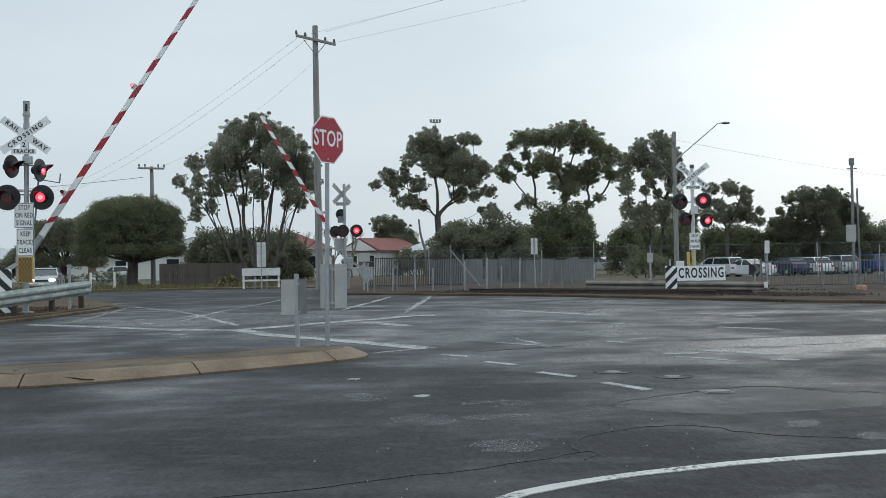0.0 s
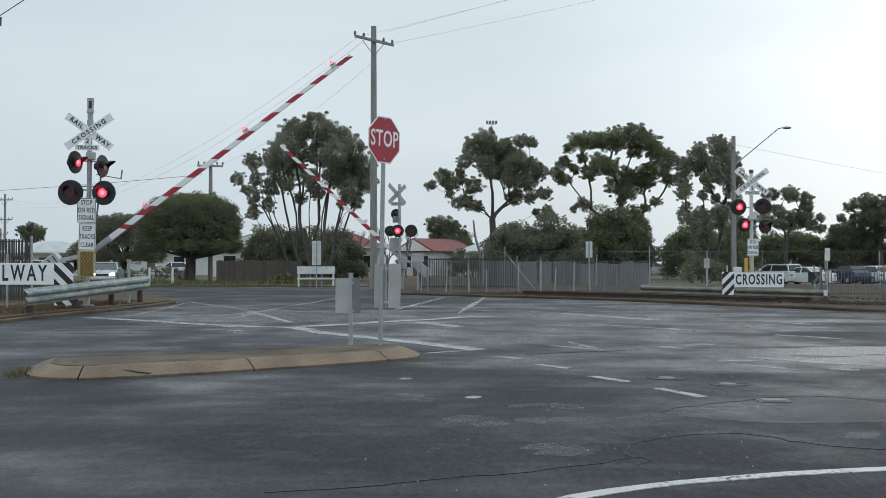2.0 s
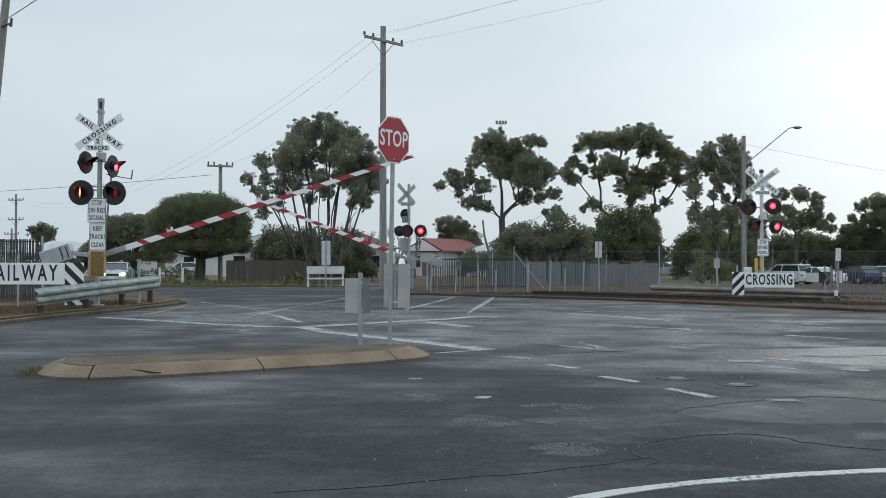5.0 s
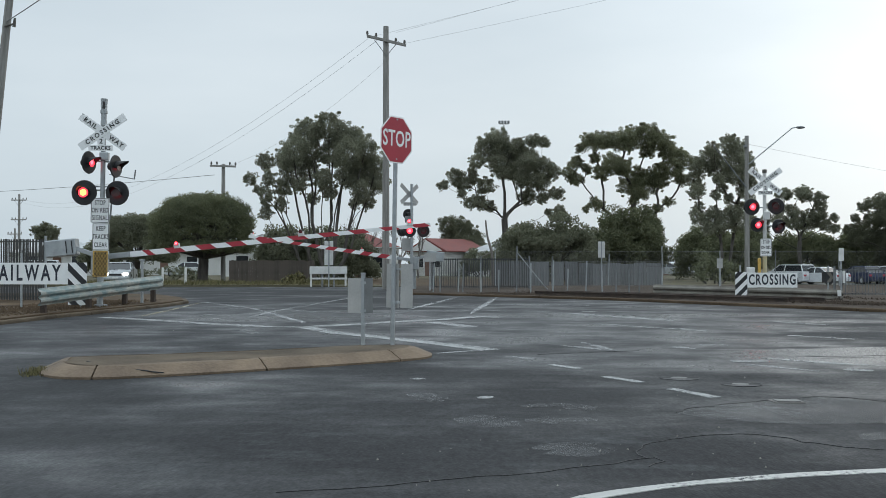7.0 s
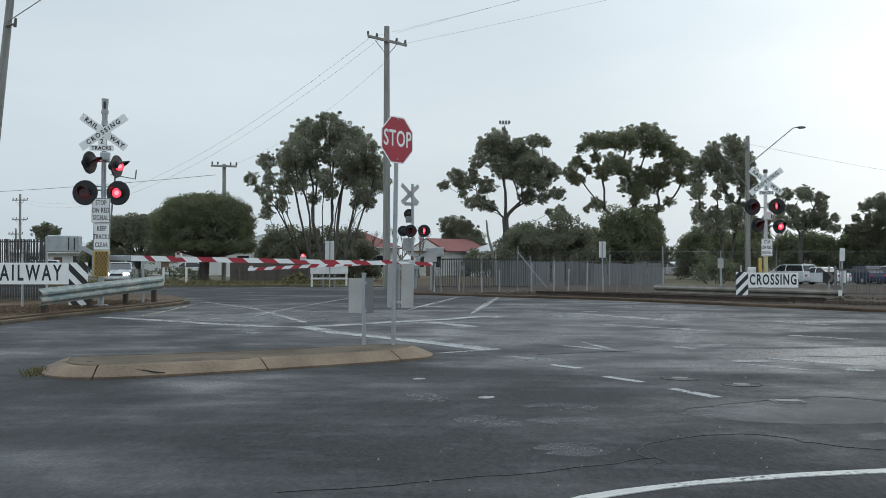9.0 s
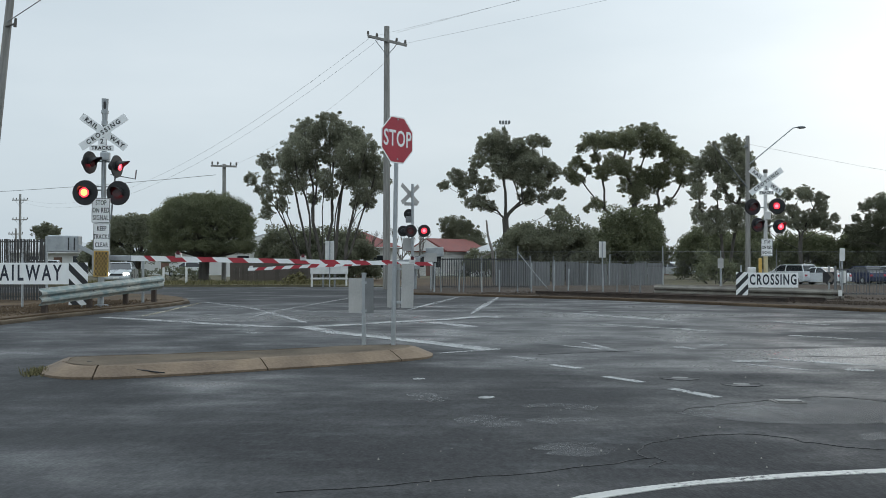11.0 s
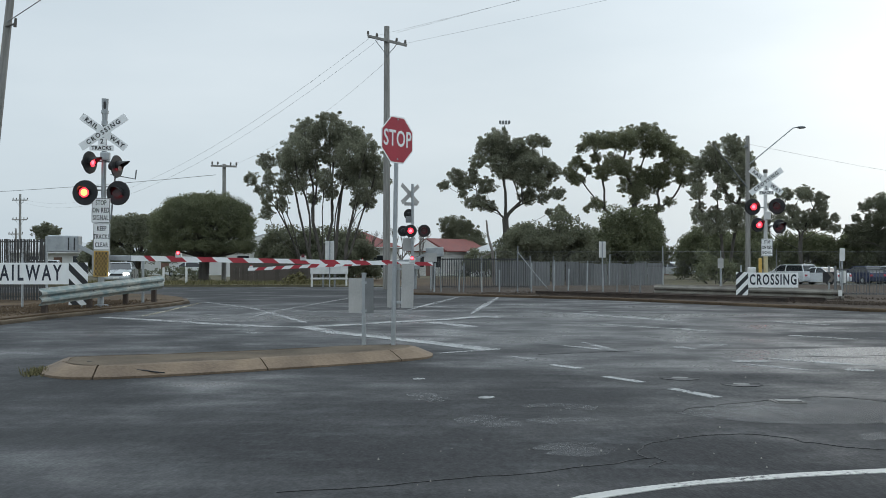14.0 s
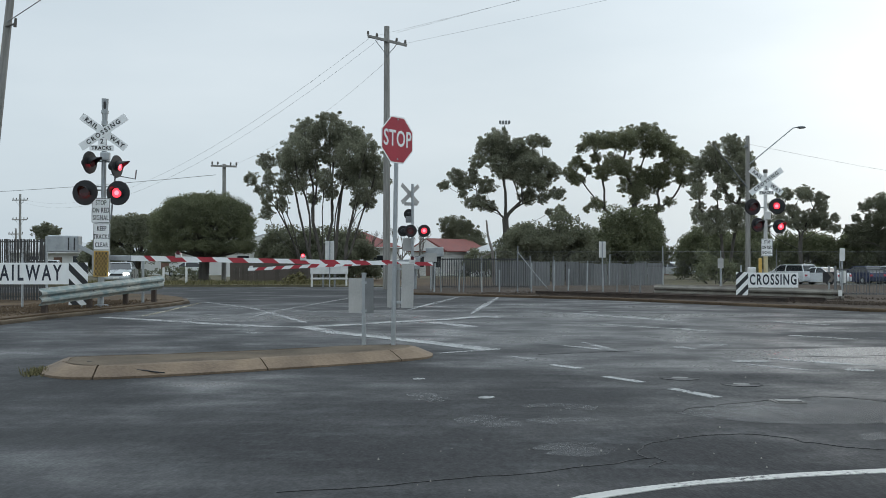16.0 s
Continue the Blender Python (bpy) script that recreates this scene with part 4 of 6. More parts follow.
def bare_tree(at, h, seed, spread=0.5):
    """A leafless tree of thin branching twigs."""
    rng = random.Random(seed)
    root = thing("bare_tree", pose(*at), "leafless grey tree with fine bare twigs", "tree")
    v, f = [], []

    def grow(a, d, length, r, level):
        b = a + d * length
        limb(v, f, a, b, r, r * 0.62, rng, 0.06, 3)
        if level:
            for _ in range(3 if level > 1 else 4):
                grow(a.lerp(b, rng.uniform(0.55, 1)), (d + Vector((rng.uniform(-1, 1), rng.uniform(-1, 1), rng.uniform(-0.2, 0.7))) * spread).normalized(), length * rng.uniform(0.55, 0.8), r * 0.55, level - 1)

    grow(Vector((0, 0, -0.1)), Vector((0, 0, 1)), h * 0.36, 0.11, 4)
    raw("crown", v, f, "twig", root)
    return root


bare_tree((-3.4, 84, 0.12), 6.0, 3)
bare_tree((-5.9, 80, 0.12), 5.4, 5)
bare_tree((-2.2, 96, 0.12), 6.0, 7)


def dead_trunk():
    root = thing("dead_tree", pose(3, 63, 0.15), "bare leaning dead trunk behind the railway fence", "tree")
    rng = random.Random(12)
    v, f = [], []
    limb(v, f, (0.1, 0, -0.2), (0, 0, 2.02), 0.10, 0.085, rng, 0.05, 4)
    limb(v, f, (0, 0, 2.02), (-0.37, 0.2, 3.93), 0.085, 0.05, rng, 0.04, 6)
    limb(v, f, (0, 0, 2.02), (-0.75, -0.2, 1.64), 0.05, 0.03, rng, 0.06, 4)
    raw("trunk", v, f, "twig", root, smooth=True)


dead_trunk()


# ---- road surface: markings, covers, patches, cracks ----
strip("edge_line", [(0.63, 6.83), (0.99, 7.18), (1.25, 7.34), (1.52, 7.48), (1.88, 7.64), (2.29, 7.77), (2.71, 7.9), (3.09, 7.98), (3.4, 8.04), (4.03, 8.15), (4.74, 8.23)], 0.13, "bright_line", 0.004, "curved white edge line, worn at the edges", kind="structure")
strip("stop_line", [(-8.29, 25.57), (-6.52, 24.39), (-4.81, 23.15), (-3.85, 22.65), (-2.89, 22.34)], 0.34, "white_line", 0.004, "broad worn white stop line before the crossing")
strip("give_way_line", [(-2.89, 22.34), (-2.08, 20.87), (-1, 19.71), (-0.14, 18.67), (0.83, 17.44)], 0.42, "white_line", 0.005, "broad worn white line sweeping to the island")
strip("turn_line", [(-2.91, 22.49), (-1.82, 23.32), (-1.09, 24.02), (-0.05, 24.77), (0.92, 25.78), (1.44, 25.57)], 0.42, "white_line", 0.005, "worn white line across the junction")
strip("turn_line", [(-0.25, 23.84), (0.2, 23.15), (0.62, 22.49)], 0.4, "faint_line", 0.006, "faded white line in the junction")
strip("turn_line", [(-0.08, 16.89), (0.33, 17.16), (0.79, 17.44)], 0.1, "faint_line", 0.006, "thin faded white line at the island nose")
strip("hatch_line", [(-0.97, 28.8), (0.6, 39.91)], 0.15, "faint_line", 0.004, "faded hatch line over the tracks", ragged=True)
strip("hatch_line", [(0.73, 26.89), (2.12, 39.91)], 0.15, "faint_line", 0.004, "faded hatch line over the tracks", ragged=True)
strip("hatch_line", [(-1.27, 27.89), (0.71, 28.48), (2.45, 28.18), (3.32, 27.13), (5.44, 24.77)], 0.14, "faint_line", 0.003, "faded crossing hatch line on the asphalt")
strip("hatch_line", [(-0.91, 31.01), (0.96, 31.84), (3.12, 32.72), (4.69, 31.42)], 0.14, "faint_line", 0.003, "faded crossing hatch line on the asphalt")
strip("hatch_line", [(-6.84, 29.14), (-5.07, 29.85), (-3.38, 27.89)], 0.14, "faint_line", 0.003, "faded crossing hatch line on the asphalt")
strip("hatch_line", [(-5.4, 26), (-4.69, 27.63), (-3.12, 23.67)], 0.14, "faint_line", 0.003, "faded crossing hatch line on the asphalt")
strip("hatch_line", [(-7.95, 34.64), (-5.63, 30.23), (-3.15, 23.84)], 0.14, "faint_line", 0.003, "faded crossing hatch line on the asphalt")
strip("hatch_line", [(-4.72, 25.37), (-4.32, 30.23), (-3.43, 38.6)], 0.14, "faint_line", 0.003, "faded crossing hatch line on the asphalt")
strip("gutter_line", [(-7.48, 26), (-7.46, 28.48), (-7.87, 33.65)], 0.12, "yellow_line", 0.004, "yellow line beside the verge kerb")
tagged(strip("lane_dash", [(3.4, 26.89), (5.38, 24.39)], 0.22, "white_line", 0.0045, "short worn white lane dash on the asphalt"), group="lane dashes")
tagged(strip("lane_dash", [(3.51, 23.32), (5.4, 21.43)], 0.14, "white_line", 0.0045, "short worn white lane dash on the asphalt"), group="lane dashes")
tagged(strip("lane_dash", [(7.61, 24.21), (8.55, 22.98)], 0.14, "white_line", 0.0045, "short worn white lane dash on the asphalt"), group="lane dashes")
tagged(strip("lane_dash", [(6.75, 20.34), (7.71, 19.47)], 0.15, "white_line", 0.0045, "short worn white lane dash on the asphalt"), group="lane dashes")
tagged(strip("lane_dash", [(1.03, 16.45), (1.4, 16.04)], 0.14, "faint_line", 0.0045, "short worn white lane dash on the asphalt"), group="lane dashes")
tagged(strip("lane_dash", [(1.58, 15.27), (1.95, 14.78)], 0.16, "white_line", 0.0045, "short worn white lane dash on the asphalt"), group="lane dashes")
tagged(strip("lane_dash", [(2.15, 13.88), (2.53, 13.3)], 0.15, "white_line", 0.0045, "short worn white lane dash on the asphalt"), group="lane dashes")
tagged(strip("lane_dash", [(2.78, 12.67), (3.13, 11.95)], 0.15, "white_line", 0.0045, "short worn white lane dash on the asphalt"), group="lane dashes")
strip("painted_mark", [(4.96, 16.2), (5.49, 15.72), (5.94, 15.35), (6.44, 15.06)], 0.13, "white_line", 0.004, "faded white painted mark on the asphalt", ragged=True)
strip("painted_mark", [(4.36, 15.72), (4.91, 15.72)], 0.22, "white_line", 0.004, "faded white painted mark on the asphalt", ragged=True)
strip("painted_mark", [(4.41, 15.35), (4.76, 14.99), (5.22, 14.44)], 0.1, "faint_line", 0.004, "faded white painted mark on the asphalt", ragged=True)
strip("painted_mark", [(5.66, 14.71), (5.98, 14.51)], 0.22, "white_line", 0.004, "faded white painted mark on the asphalt", ragged=True)
strip("painted_mark", [(2.08, 18.24), (2.55, 17.74), (2.87, 17.26)], 0.12, "faint_line", 0.004, "faded white painted mark on the asphalt", ragged=True)
strip("painted_mark", [(2.51, 18.89), (2.89, 17.35)], 0.1, "faint_line", 0.004, "faded white painted mark on the asphalt", ragged=True)
strip("painted_mark", [(4.5, 18.24), (4.97, 18.45)], 0.3, "faint_line", 0.004, "faded white painted mark on the asphalt", ragged=True)
strip("painted_mark", [(4.01, 18.04), (4.25, 17.64)], 0.2, "faint_line", 0.004, "faded white painted mark on the asphalt", ragged=True)
strip("tar_crack", [(-1.13, 7.34), (-0.34, 7.59), (0.41, 7.85), (0.9, 8.08), (1.21, 8.25), (1.49, 8.45), (1.73, 8.51), (1.76, 8.38), (1.61, 8.17)], 0.011, "tar", 0.002, "dark sealed crack winding over the asphalt", "crack", wander=0.09)
strip("tar_crack", [(1.67, 8.51), (1.63, 8.8), (1.7, 9.1), (2.05, 9.36), (2.7, 9.7), (2.9, 9.59), (3.18, 9.25), (3.75, 8.87), (4.28, 8.65)], 0.011, "tar", 0.002, "dark sealed crack winding over the asphalt", "crack", wander=0.09)
strip("tar_crack", [(2.41, 10.86), (2.85, 11.32), (3.44, 11.65), (4.27, 12.04), (4.61, 11.91), (4.92, 11.61), (5.54, 11.2)], 0.011, "tar", 0.002, "dark edge of an old trench patch", "crack", wander=0.09)
strip("tar_crack", [(1.5, 16.71), (2.26, 16.98), (3.25, 17.35)], 0.011, "tar", 0.002, "dark joint in the asphalt", "crack", wander=0.09)


def flat_patch(name, pts, mat, lift, label):
    ob = raw(name, [(x, y, gz(y) + lift) for x, y in pts] + [(x, y, gz(y) - 0.02) for x, y in pts],
             [tuple(range(len(pts)))] + [(i, len(pts) + i, len(pts) + (i + 1) % len(pts), (i + 1) % len(pts)) for i in range(len(pts))], mat)
    return tagged(ob, label, "road patch", "", "structure")


flat_patch("road_patch", [(2.4, 10.82), (2.64, 10.5), (3.03, 10.26), (3.54, 10.13), (4.32, 10.2), (5.13, 10.36), (5.54, 11.2), (4.92, 11.61), (4.59, 11.87), (4.25, 12), (3.42, 11.61), (2.84, 11.28)], "paleasph", 0.004, "pale smooth patch in the asphalt")


def cover(at, r, label, square=False):
    root = thing("manhole_cover", pose(at[0], at[1], gz(at[1])), label, "manhole cover")
    if square:
        part("frame", box((0.34, 0.28, 0.03), (0, 0, -0.007), 0.004), "iron", root)
        part("lid", box((0.26, 0.20, 0.02), (0, 0, 0.009), 0.004), "iron_pale", root)
        return
    bm = bmesh.new()
    bmesh.ops.create_cone(bm, cap_ends=True, segments=28, radius1=r, radius2=r, depth=0.02, matrix=pose(0, 0, -0.0088))
    part("frame", bm, "asphalt", root)
    bm = bmesh.new()
    a = [[bm.verts.new((q * math.cos(6.2832 * i / 28), q * math.sin(6.2832 * i / 28), z)) for i in range(28)] for q, z in ((r, 0.0), (r, 0.003), (r * 0.975, 0.003), (r * 0.975, 0.0))]
    for j in range(3):
        for i in range(28):
            bm.faces.new((a[j][i], a[j][(i + 1) % 28], a[j + 1][(i + 1) % 28], a[j + 1][i]))
    bmesh.ops.recalc_face_normals(bm, faces=bm.faces)
    part("rim", bm, "tar", root)
    bm = rod((0, 0, -0.01), (0, 0, 0.004), r * 0.42, r * 0.40, 24)
    part("lid", bm, "iron_pale", root, "pale worn round lid")


cover((3.12, 13.76), 0.27, "round manhole cover with a pale lid set in asphalt")
cover((3.75, 13.13), 0.26, "round manhole cover with a pale lid set in asphalt")
cover((3.84, 11.65), 0.2, "small square service cover in the road patch", True)


# ---- poles, wires ----
def insulator(parent, x, z):
    bm = rod((x, 0, z), (x, 0, z + 0.16), 0.035, 0.035, 8)
    rod((x, 0, z + 0.10), (x, 0, z + 0.25), 0.07, 0.045, 8, bm)
    part("insulator", bm, "dark_pole", parent)


def utility_pole(at, h, r, arm, label, turn=0.0, lean=0.0, arm_tilt=0.0, mat="wood_pole", low=False, braces=True, gap=0.75):
    root = thing("utility_pole", pose(at[0], at[1], at[2], 0, lean, turn), label, "utility pole")
    part("pole", rod((0, 0, -0.3), (0, 0, h), r * 1.15, r * 0.8, 12), mat, root)
    zs = [h - gap] + ([h - 3.2] if low else [])
    for z in zs:
        t = math.tan(radians(arm_tilt))
        part("crossarm", box((arm, 0.11, 0.13), (0, -r - 0.03, z), 0.01, Matrix.Rotation(radians(-arm_tilt), 4, "Y")), mat, root)
        for k in (-0.47, -0.25, 0.25, 0.47):
            insulator(root, k * arm, z + 0.05 + t * k * arm)
        if braces:
            for s in (-1, 1):
                part("brace", rod((s * arm * 0.3, -r - 0.02, z), (0, -r, z - 0.75), 0.018), "galv_dull", root)
    return root


utility_pole((-2.81, 52, 0.15), 13.15, 0.17, 2.0, "tall grey timber power pole with a tilted crossarm", turn=12, arm_tilt=-11)
utility_pole((-14.9, 71, 0.12), 8.1, 0.15, 1.75, "short grey timber power pole with a crossarm", arm_tilt=-2, gap=0.14, braces=False)
utility_pole((-52.7, 130, 0.12), 10.0, 0.16, 1.9, "distant timber power pole with two crossarms", low=True)
utility_pole((-56.5, 138, 0.12), 6.0, 0.14, 1.9, "distant timber power pole with a crossarm")
near_pole = utility_pole((-13.35, 30, 0.2), 11.5, 0.125, 1.8, "grey timber power pole at the verge", lean=5.6, mat="wood_pole")


def wire(name, a, b, sag, r, label):
    cu = bpy.data.curves.new(name, "CURVE")
    cu.dimensions, cu.bevel_depth, cu.bevel_resolution = "3D", r, 1
    sp = cu.splines.new("POLY")
    n = 24
    sp.points.add(n)
    for i in range(n + 1):
        t = i / n
        p = Vector(a).lerp(Vector(b), t) - Vector((0, 0, 4 * sag * t * (1 - t)))
        sp.points[i].co = (*p, 1)
    tmp = bpy.data.objects.new("tmp", cu)
    scene.collection.objects.link(tmp)
    me = bpy.data.meshes.new_from_object(tmp.evaluated_get(bpy.context.evaluated_depsgraph_get()))
    bpy.data.objects.remove(tmp)
    bpy.data.curves.remove(cu)
    me.materials.clear()
    me.materials.append(M["cable"])
    return tagged(new(name, me), label, "cable")


def grass_tufts():
    rng = random.Random(21)
    v, f = [], []
    for _ in range(9000):
        x, y = rng.uniform(-34, -5.5), rng.uniform(60.2, 68)
        if y < 60.4 and x > -9:
            continue
        h, a = rng.uniform(0.06, 0.30), rng.uniform(0, 6.28)
        b = len(v)
        z = gz(y) + 0.04
        v += [(x - 0.03 * math.cos(a), y - 0.03 * math.sin(a), z), (x + 0.03 * math.cos(a), y + 0.03 * math.sin(a), z), (x + rng.uniform(-0.12, 0.12), y + rng.uniform(-0.1, 0.1), z + h)]
        f.append((b, b + 1, b + 2))
    tagged(raw("grass", v, f, "blade"), "rough dull green and straw grass on the verge", "grass", "", "stuff")


grass_tufts()
# smears of sheen on the near asphalt, laid on as faint pale strips
strip("sheen_smear", [(0.86, 11.24), (1.24, 11.4), (1.41, 11.44)], 0.2, "sheen_line", 0.0065, "pale smear of sheen painted on the asphalt", ragged=True)
strip("sheen_smear", [(1.39, 11.4), (1.55, 11.01)], 0.25, "sheen_line", 0.0065, "pale smear of sheen painted on the asphalt", ragged=True)
strip("sheen_smear", [(0.23, 10.6), (0.45, 10.33), (0.65, 10.01)], 0.42, "sheen_line", 0.0065, "pale smear of sheen painted on the asphalt", ragged=True)
strip("sheen_smear", [(0.99, 9.15), (1.11, 8.92), (1.25, 8.61)], 0.45, "sheen_line", 0.0065, "pale smear of sheen painted on the asphalt", ragged=True)
strip("sheen_smear", [(0.82, 10.36), (1.55, 10.4)], 0.3, "sheen_line", 0.0065, "pale smear of sheen painted on the asphalt", ragged=True)
strip("sheen_smear", [(3.84, 9.59), (4.05, 9.42)], 0.3, "sheen_line", 0.0065, "pale smear of sheen painted on the asphalt", ragged=True)
strip("sheen_smear", [(3.38, 11.36), (3.54, 11.01), (3.66, 10.47)], 0.2, "sheen_line", 0.0065, "pale smear of sheen painted on the asphalt", ragged=True)
strip("sheen_smear", [(-0.29, 12.28), (-0.04, 11.61)], 0.3, "sheen_line", 0.0065, "pale smear of sheen painted on the asphalt", ragged=True)
strip("sheen_smear", [(4.16, 8.89), (4.41, 8.72)], 0.3, "sheen_line", 0.0065, "pale smear of sheen painted on the asphalt", ragged=True)


for x, y, w in ((-5.92, 26.43, 0.3), (-5.39, 24.97, 0.25), (-4.92, 24.21, 0.22), (-4.34, 22.65, 0.3), (-4.02, 21.58, 0.3), (-3.74, 20.87, 0.35), (0.5, 11.95, 0.12), (-0.32, 13.64, 0.1), (5.1, 21.88, 0.3), (3.94, 27.89, 0.4)):
    strip("paint_flake", [(x - w / 2, y + 0.05), (x + w / 2, y - 0.05)], 0.16, "white_line", 0.005, "broken scrap of white paint on the asphalt", ragged=True)


def scatter(name, region, count, low, high, mat, label, seed, lift, category="stones"):
    """Loose stones or bits strewn over a piece of ground."""
    rng = random.Random(seed)
    v, f = [], []
    for _ in range(count):
        (x0, y0), (x1, y1), w = region[rng.randrange(len(region))]
        t = rng.random()
        x, y = x0 + (x1 - x0) * t + rng.uniform(-w, w), y0 + (y1 - y0) * t + rng.uniform(-w, w)
        s = rng.uniform(low, high)
        b = len(v)
        z = gz(y) + lift
        a = rng.uniform(0, 6.28)
        for i in range(4):
            v.append((x + s * math.cos(a + 1.57 * i) * rng.uniform(0.6, 1.2), y + s * math.sin(a + 1.57 * i) * rng.uniform(0.6, 1.2), z - 0.01))
        v.append((x + rng.uniform(-0.3, 0.3) * s, y + rng.uniform(-0.3, 0.3) * s, z + s * rng.uniform(0.5, 1.1)))
        f += [(b, b + 1, b + 4), (b + 1, b + 2, b + 4), (b + 2, b + 3, b + 4), (b + 3, b, b + 4)]
    tagged(raw(name, v, f, mat), label, category, "", "stuff")


scatter("gravel", [((-11.2, 23.2), (-9.6, 30.5), 0.9), ((-12, 24), (-9.8, 33), 0.9)], 2600, 0.015, 0.05, "soil", "loose brown gravel on the crossing verge", 3, 0.12)
scatter("ballast_stones", [((1.5, 42.4), (9.4, 35.2), 0.6), ((9.4, 35.2), (14.0, 30.5), 0.9), ((4, 44), (14, 36), 1.4)], 5000, 0.02, 0.07, "ballast", "loose dark ballast stones", 4, 0.07)
scatter("litter", [((-0.5, 9), (4, 13), 2.0), ((0, 8), (3, 9), 1.0), ((-5, 21), (-3, 24), 0.8)], 55, 0.007, 0.018, "faint_chip", "small pale leaves and grit on the road", 5, 0.002, "litter")


def railway_track():
    """Two rails with head, web and foot, running out of the road along the ballast."""
    root = thing("railway_track", pose(0, 0, 0), "pair of dark steel rails in ballast", "railway track", "", "structure")
    for (x0, y0), (x1, y1) in (((3.6, 40.5), (10.6, 32.0)), ((4.6, 40.7), (11.8, 32.2))):
        d = Vector((x1 - x0, y1 - y0))
        turn = Matrix.Rotation(math.atan2(d.y, d.x), 4, "Z")
        mid = ((x0 + x1) / 2, (y0 + y1) / 2)
        bm = box((d.length, 0.07, 0.04), (*mid, gz(38) + 0.21), 0.008, turn)
        box((d.length, 0.02, 0.09), (*mid, gz(38) + 0.15), 0, turn, bm)
        box((d.length, 0.13, 0.02), (*mid, gz(38) + 0.10), 0, turn, bm)
        part("rail", bm, "rust", root)


railway_track()


wire("power_line", (-3.7, 52, 12.75), (60, 46, 30), 0.8, 0.005, "thin overhead power line")
wire("power_line", (-2.3, 52, 13.0), (60, 46, 31.2), 0.8, 0.005, "thin overhead power line")
wire("power_line", (-1.9, 52, 12.45), (60, 46, 27.2), 0.8, 0.005, "thin overhead power line")
wire("power_line", (-3.7, 52, 12.7), (-52.7, 130, 9.6), 3.4, 0.006, "thin overhead power line")
wire("power_line", (-3.2, 52, 12.65), (-53.2, 130, 9.4), 3.8, 0.006, "thin overhead power line")
wire("power_line", (-2.9, 52, 11.5), (-14.9, 71, 8.0), 0.7, 0.005, "thin overhead power line")
wire("power_line", (-15.5, 71, 7.5), (-70, 95, 7.6), 0.7, 0.018, "thin overhead power line")
wire("power_line", (-12.6, 30, 8.4), (-2.4, 18, 9.2), 0.05, 0.014, "thin overhead power line")


def lamp_pole():
    root = thing("lamp_pole", pose(12.86, 44, 0.2), "grey timber pole with two long outreach lamp arms", "street lamp")
    part("pole", rod((0, 0, -0.3), (0, 0, 6.65), 0.115, 0.085, 12), "wood_pole", root)
    part("lamp_arm", rod((0.05, -0.12, 5.45), (1.85, -0.2, 6.95), 0.026, 0.022, 8, rod((1.85, -0.2, 6.95), (2.08, -0.2, 7.0), 0.022)), "galv", root)
    bm = bmesh.new()
    bmesh.ops.create_uvsphere(bm, u_segments=12, v_segments=8, radius=1, matrix=pose(2.2, -0.2, 6.98) @ Matrix.Diagonal((0.2, 0.09, 0.06, 1)))
    part("lamp_head", bm, "galv_dull", root)
    part("stay", rod((-0.05, -0.12, 4.45), (-1.48, -0.2, 6.25), 0.028, 0.022, 8), "galv_dull", root)
    part("bracket", box((0.12, 0.12, 0.1), (-0.1, -0.1, 6.2), 0.01), "galv_dull", root)


lamp_pole()
wire("service_line", (12.9, 44, 6.5), (60, 90, 7.2), 0.6, 0.005, "thin service line to a lamp pole")


def flood_mast():
    root = thing("flood_light_mast", pose(8.3, 140, 0.12), "tall thin mast with a ring of lamp heads", "mast")
    part("mast", rod((0, 0, -0.2), (0, 0, 20.0), 0.16, 0.07, 8), "galv", root)
    part("ring", rod((-0.6, 0, 20.1), (0.6, 0, 20.1), 0.05), "galv_dull", root)
    for x in (-0.6, -0.2, 0.2, 0.6):
        part("lamp_head", box((0.3, 0.25, 0.42), (x, 0, 20.35), 0.04), "galv_dull", root)


flood_mast()


part("service_bracket", rod((0.0, -0.12, 8.1), (0.32, -0.2, 8.2), 0.03, 0.03, 8, rod((0.30, -0.2, 8.1), (0.30, -0.2, 8.35), 0.05, 0.035, 8)), "dark_pole", near_pole)


# ---- level crossing signals ----
LENSES = []


def disc(r, y, mat_i, bm, z=0.0):
    made = bmesh.ops.create_circle(bm, cap_ends=True, segments=20, radius=r, matrix=pose(0, y, z, 90, 0, 0))["verts"]
    for fc in {f for v in made for f in v.link_faces}:
        fc.material_index = mat_i


def lens_mesh(r, parent, at, bright, phase):
    """A two-faced signal disc: the lit face looks to -y, the dark one to +y."""
    bm = bmesh.new()
    bmesh.ops.create_cone(bm, cap_ends=True, segments=20, radius1=r, radius2=r, depth=0.016, matrix=pose(0, 0, 0, 90, 0, 0))
    bm.faces.ensure_lookup_table()
    for fc in bm.faces:
        fc.material_index = 0 if fc.normal.y < -0.5 else 1
    disc(r * (0.66 if bright else 0.5), -0.010, 2, bm)
    ob = part("lens", bm, ["lens_lit", "lens_dark", "lens_core" if bright and r > 0.06 else "lens_mid"], parent, "round red signal lens")
    LENSES.append((ob, at, phase))
    return ob


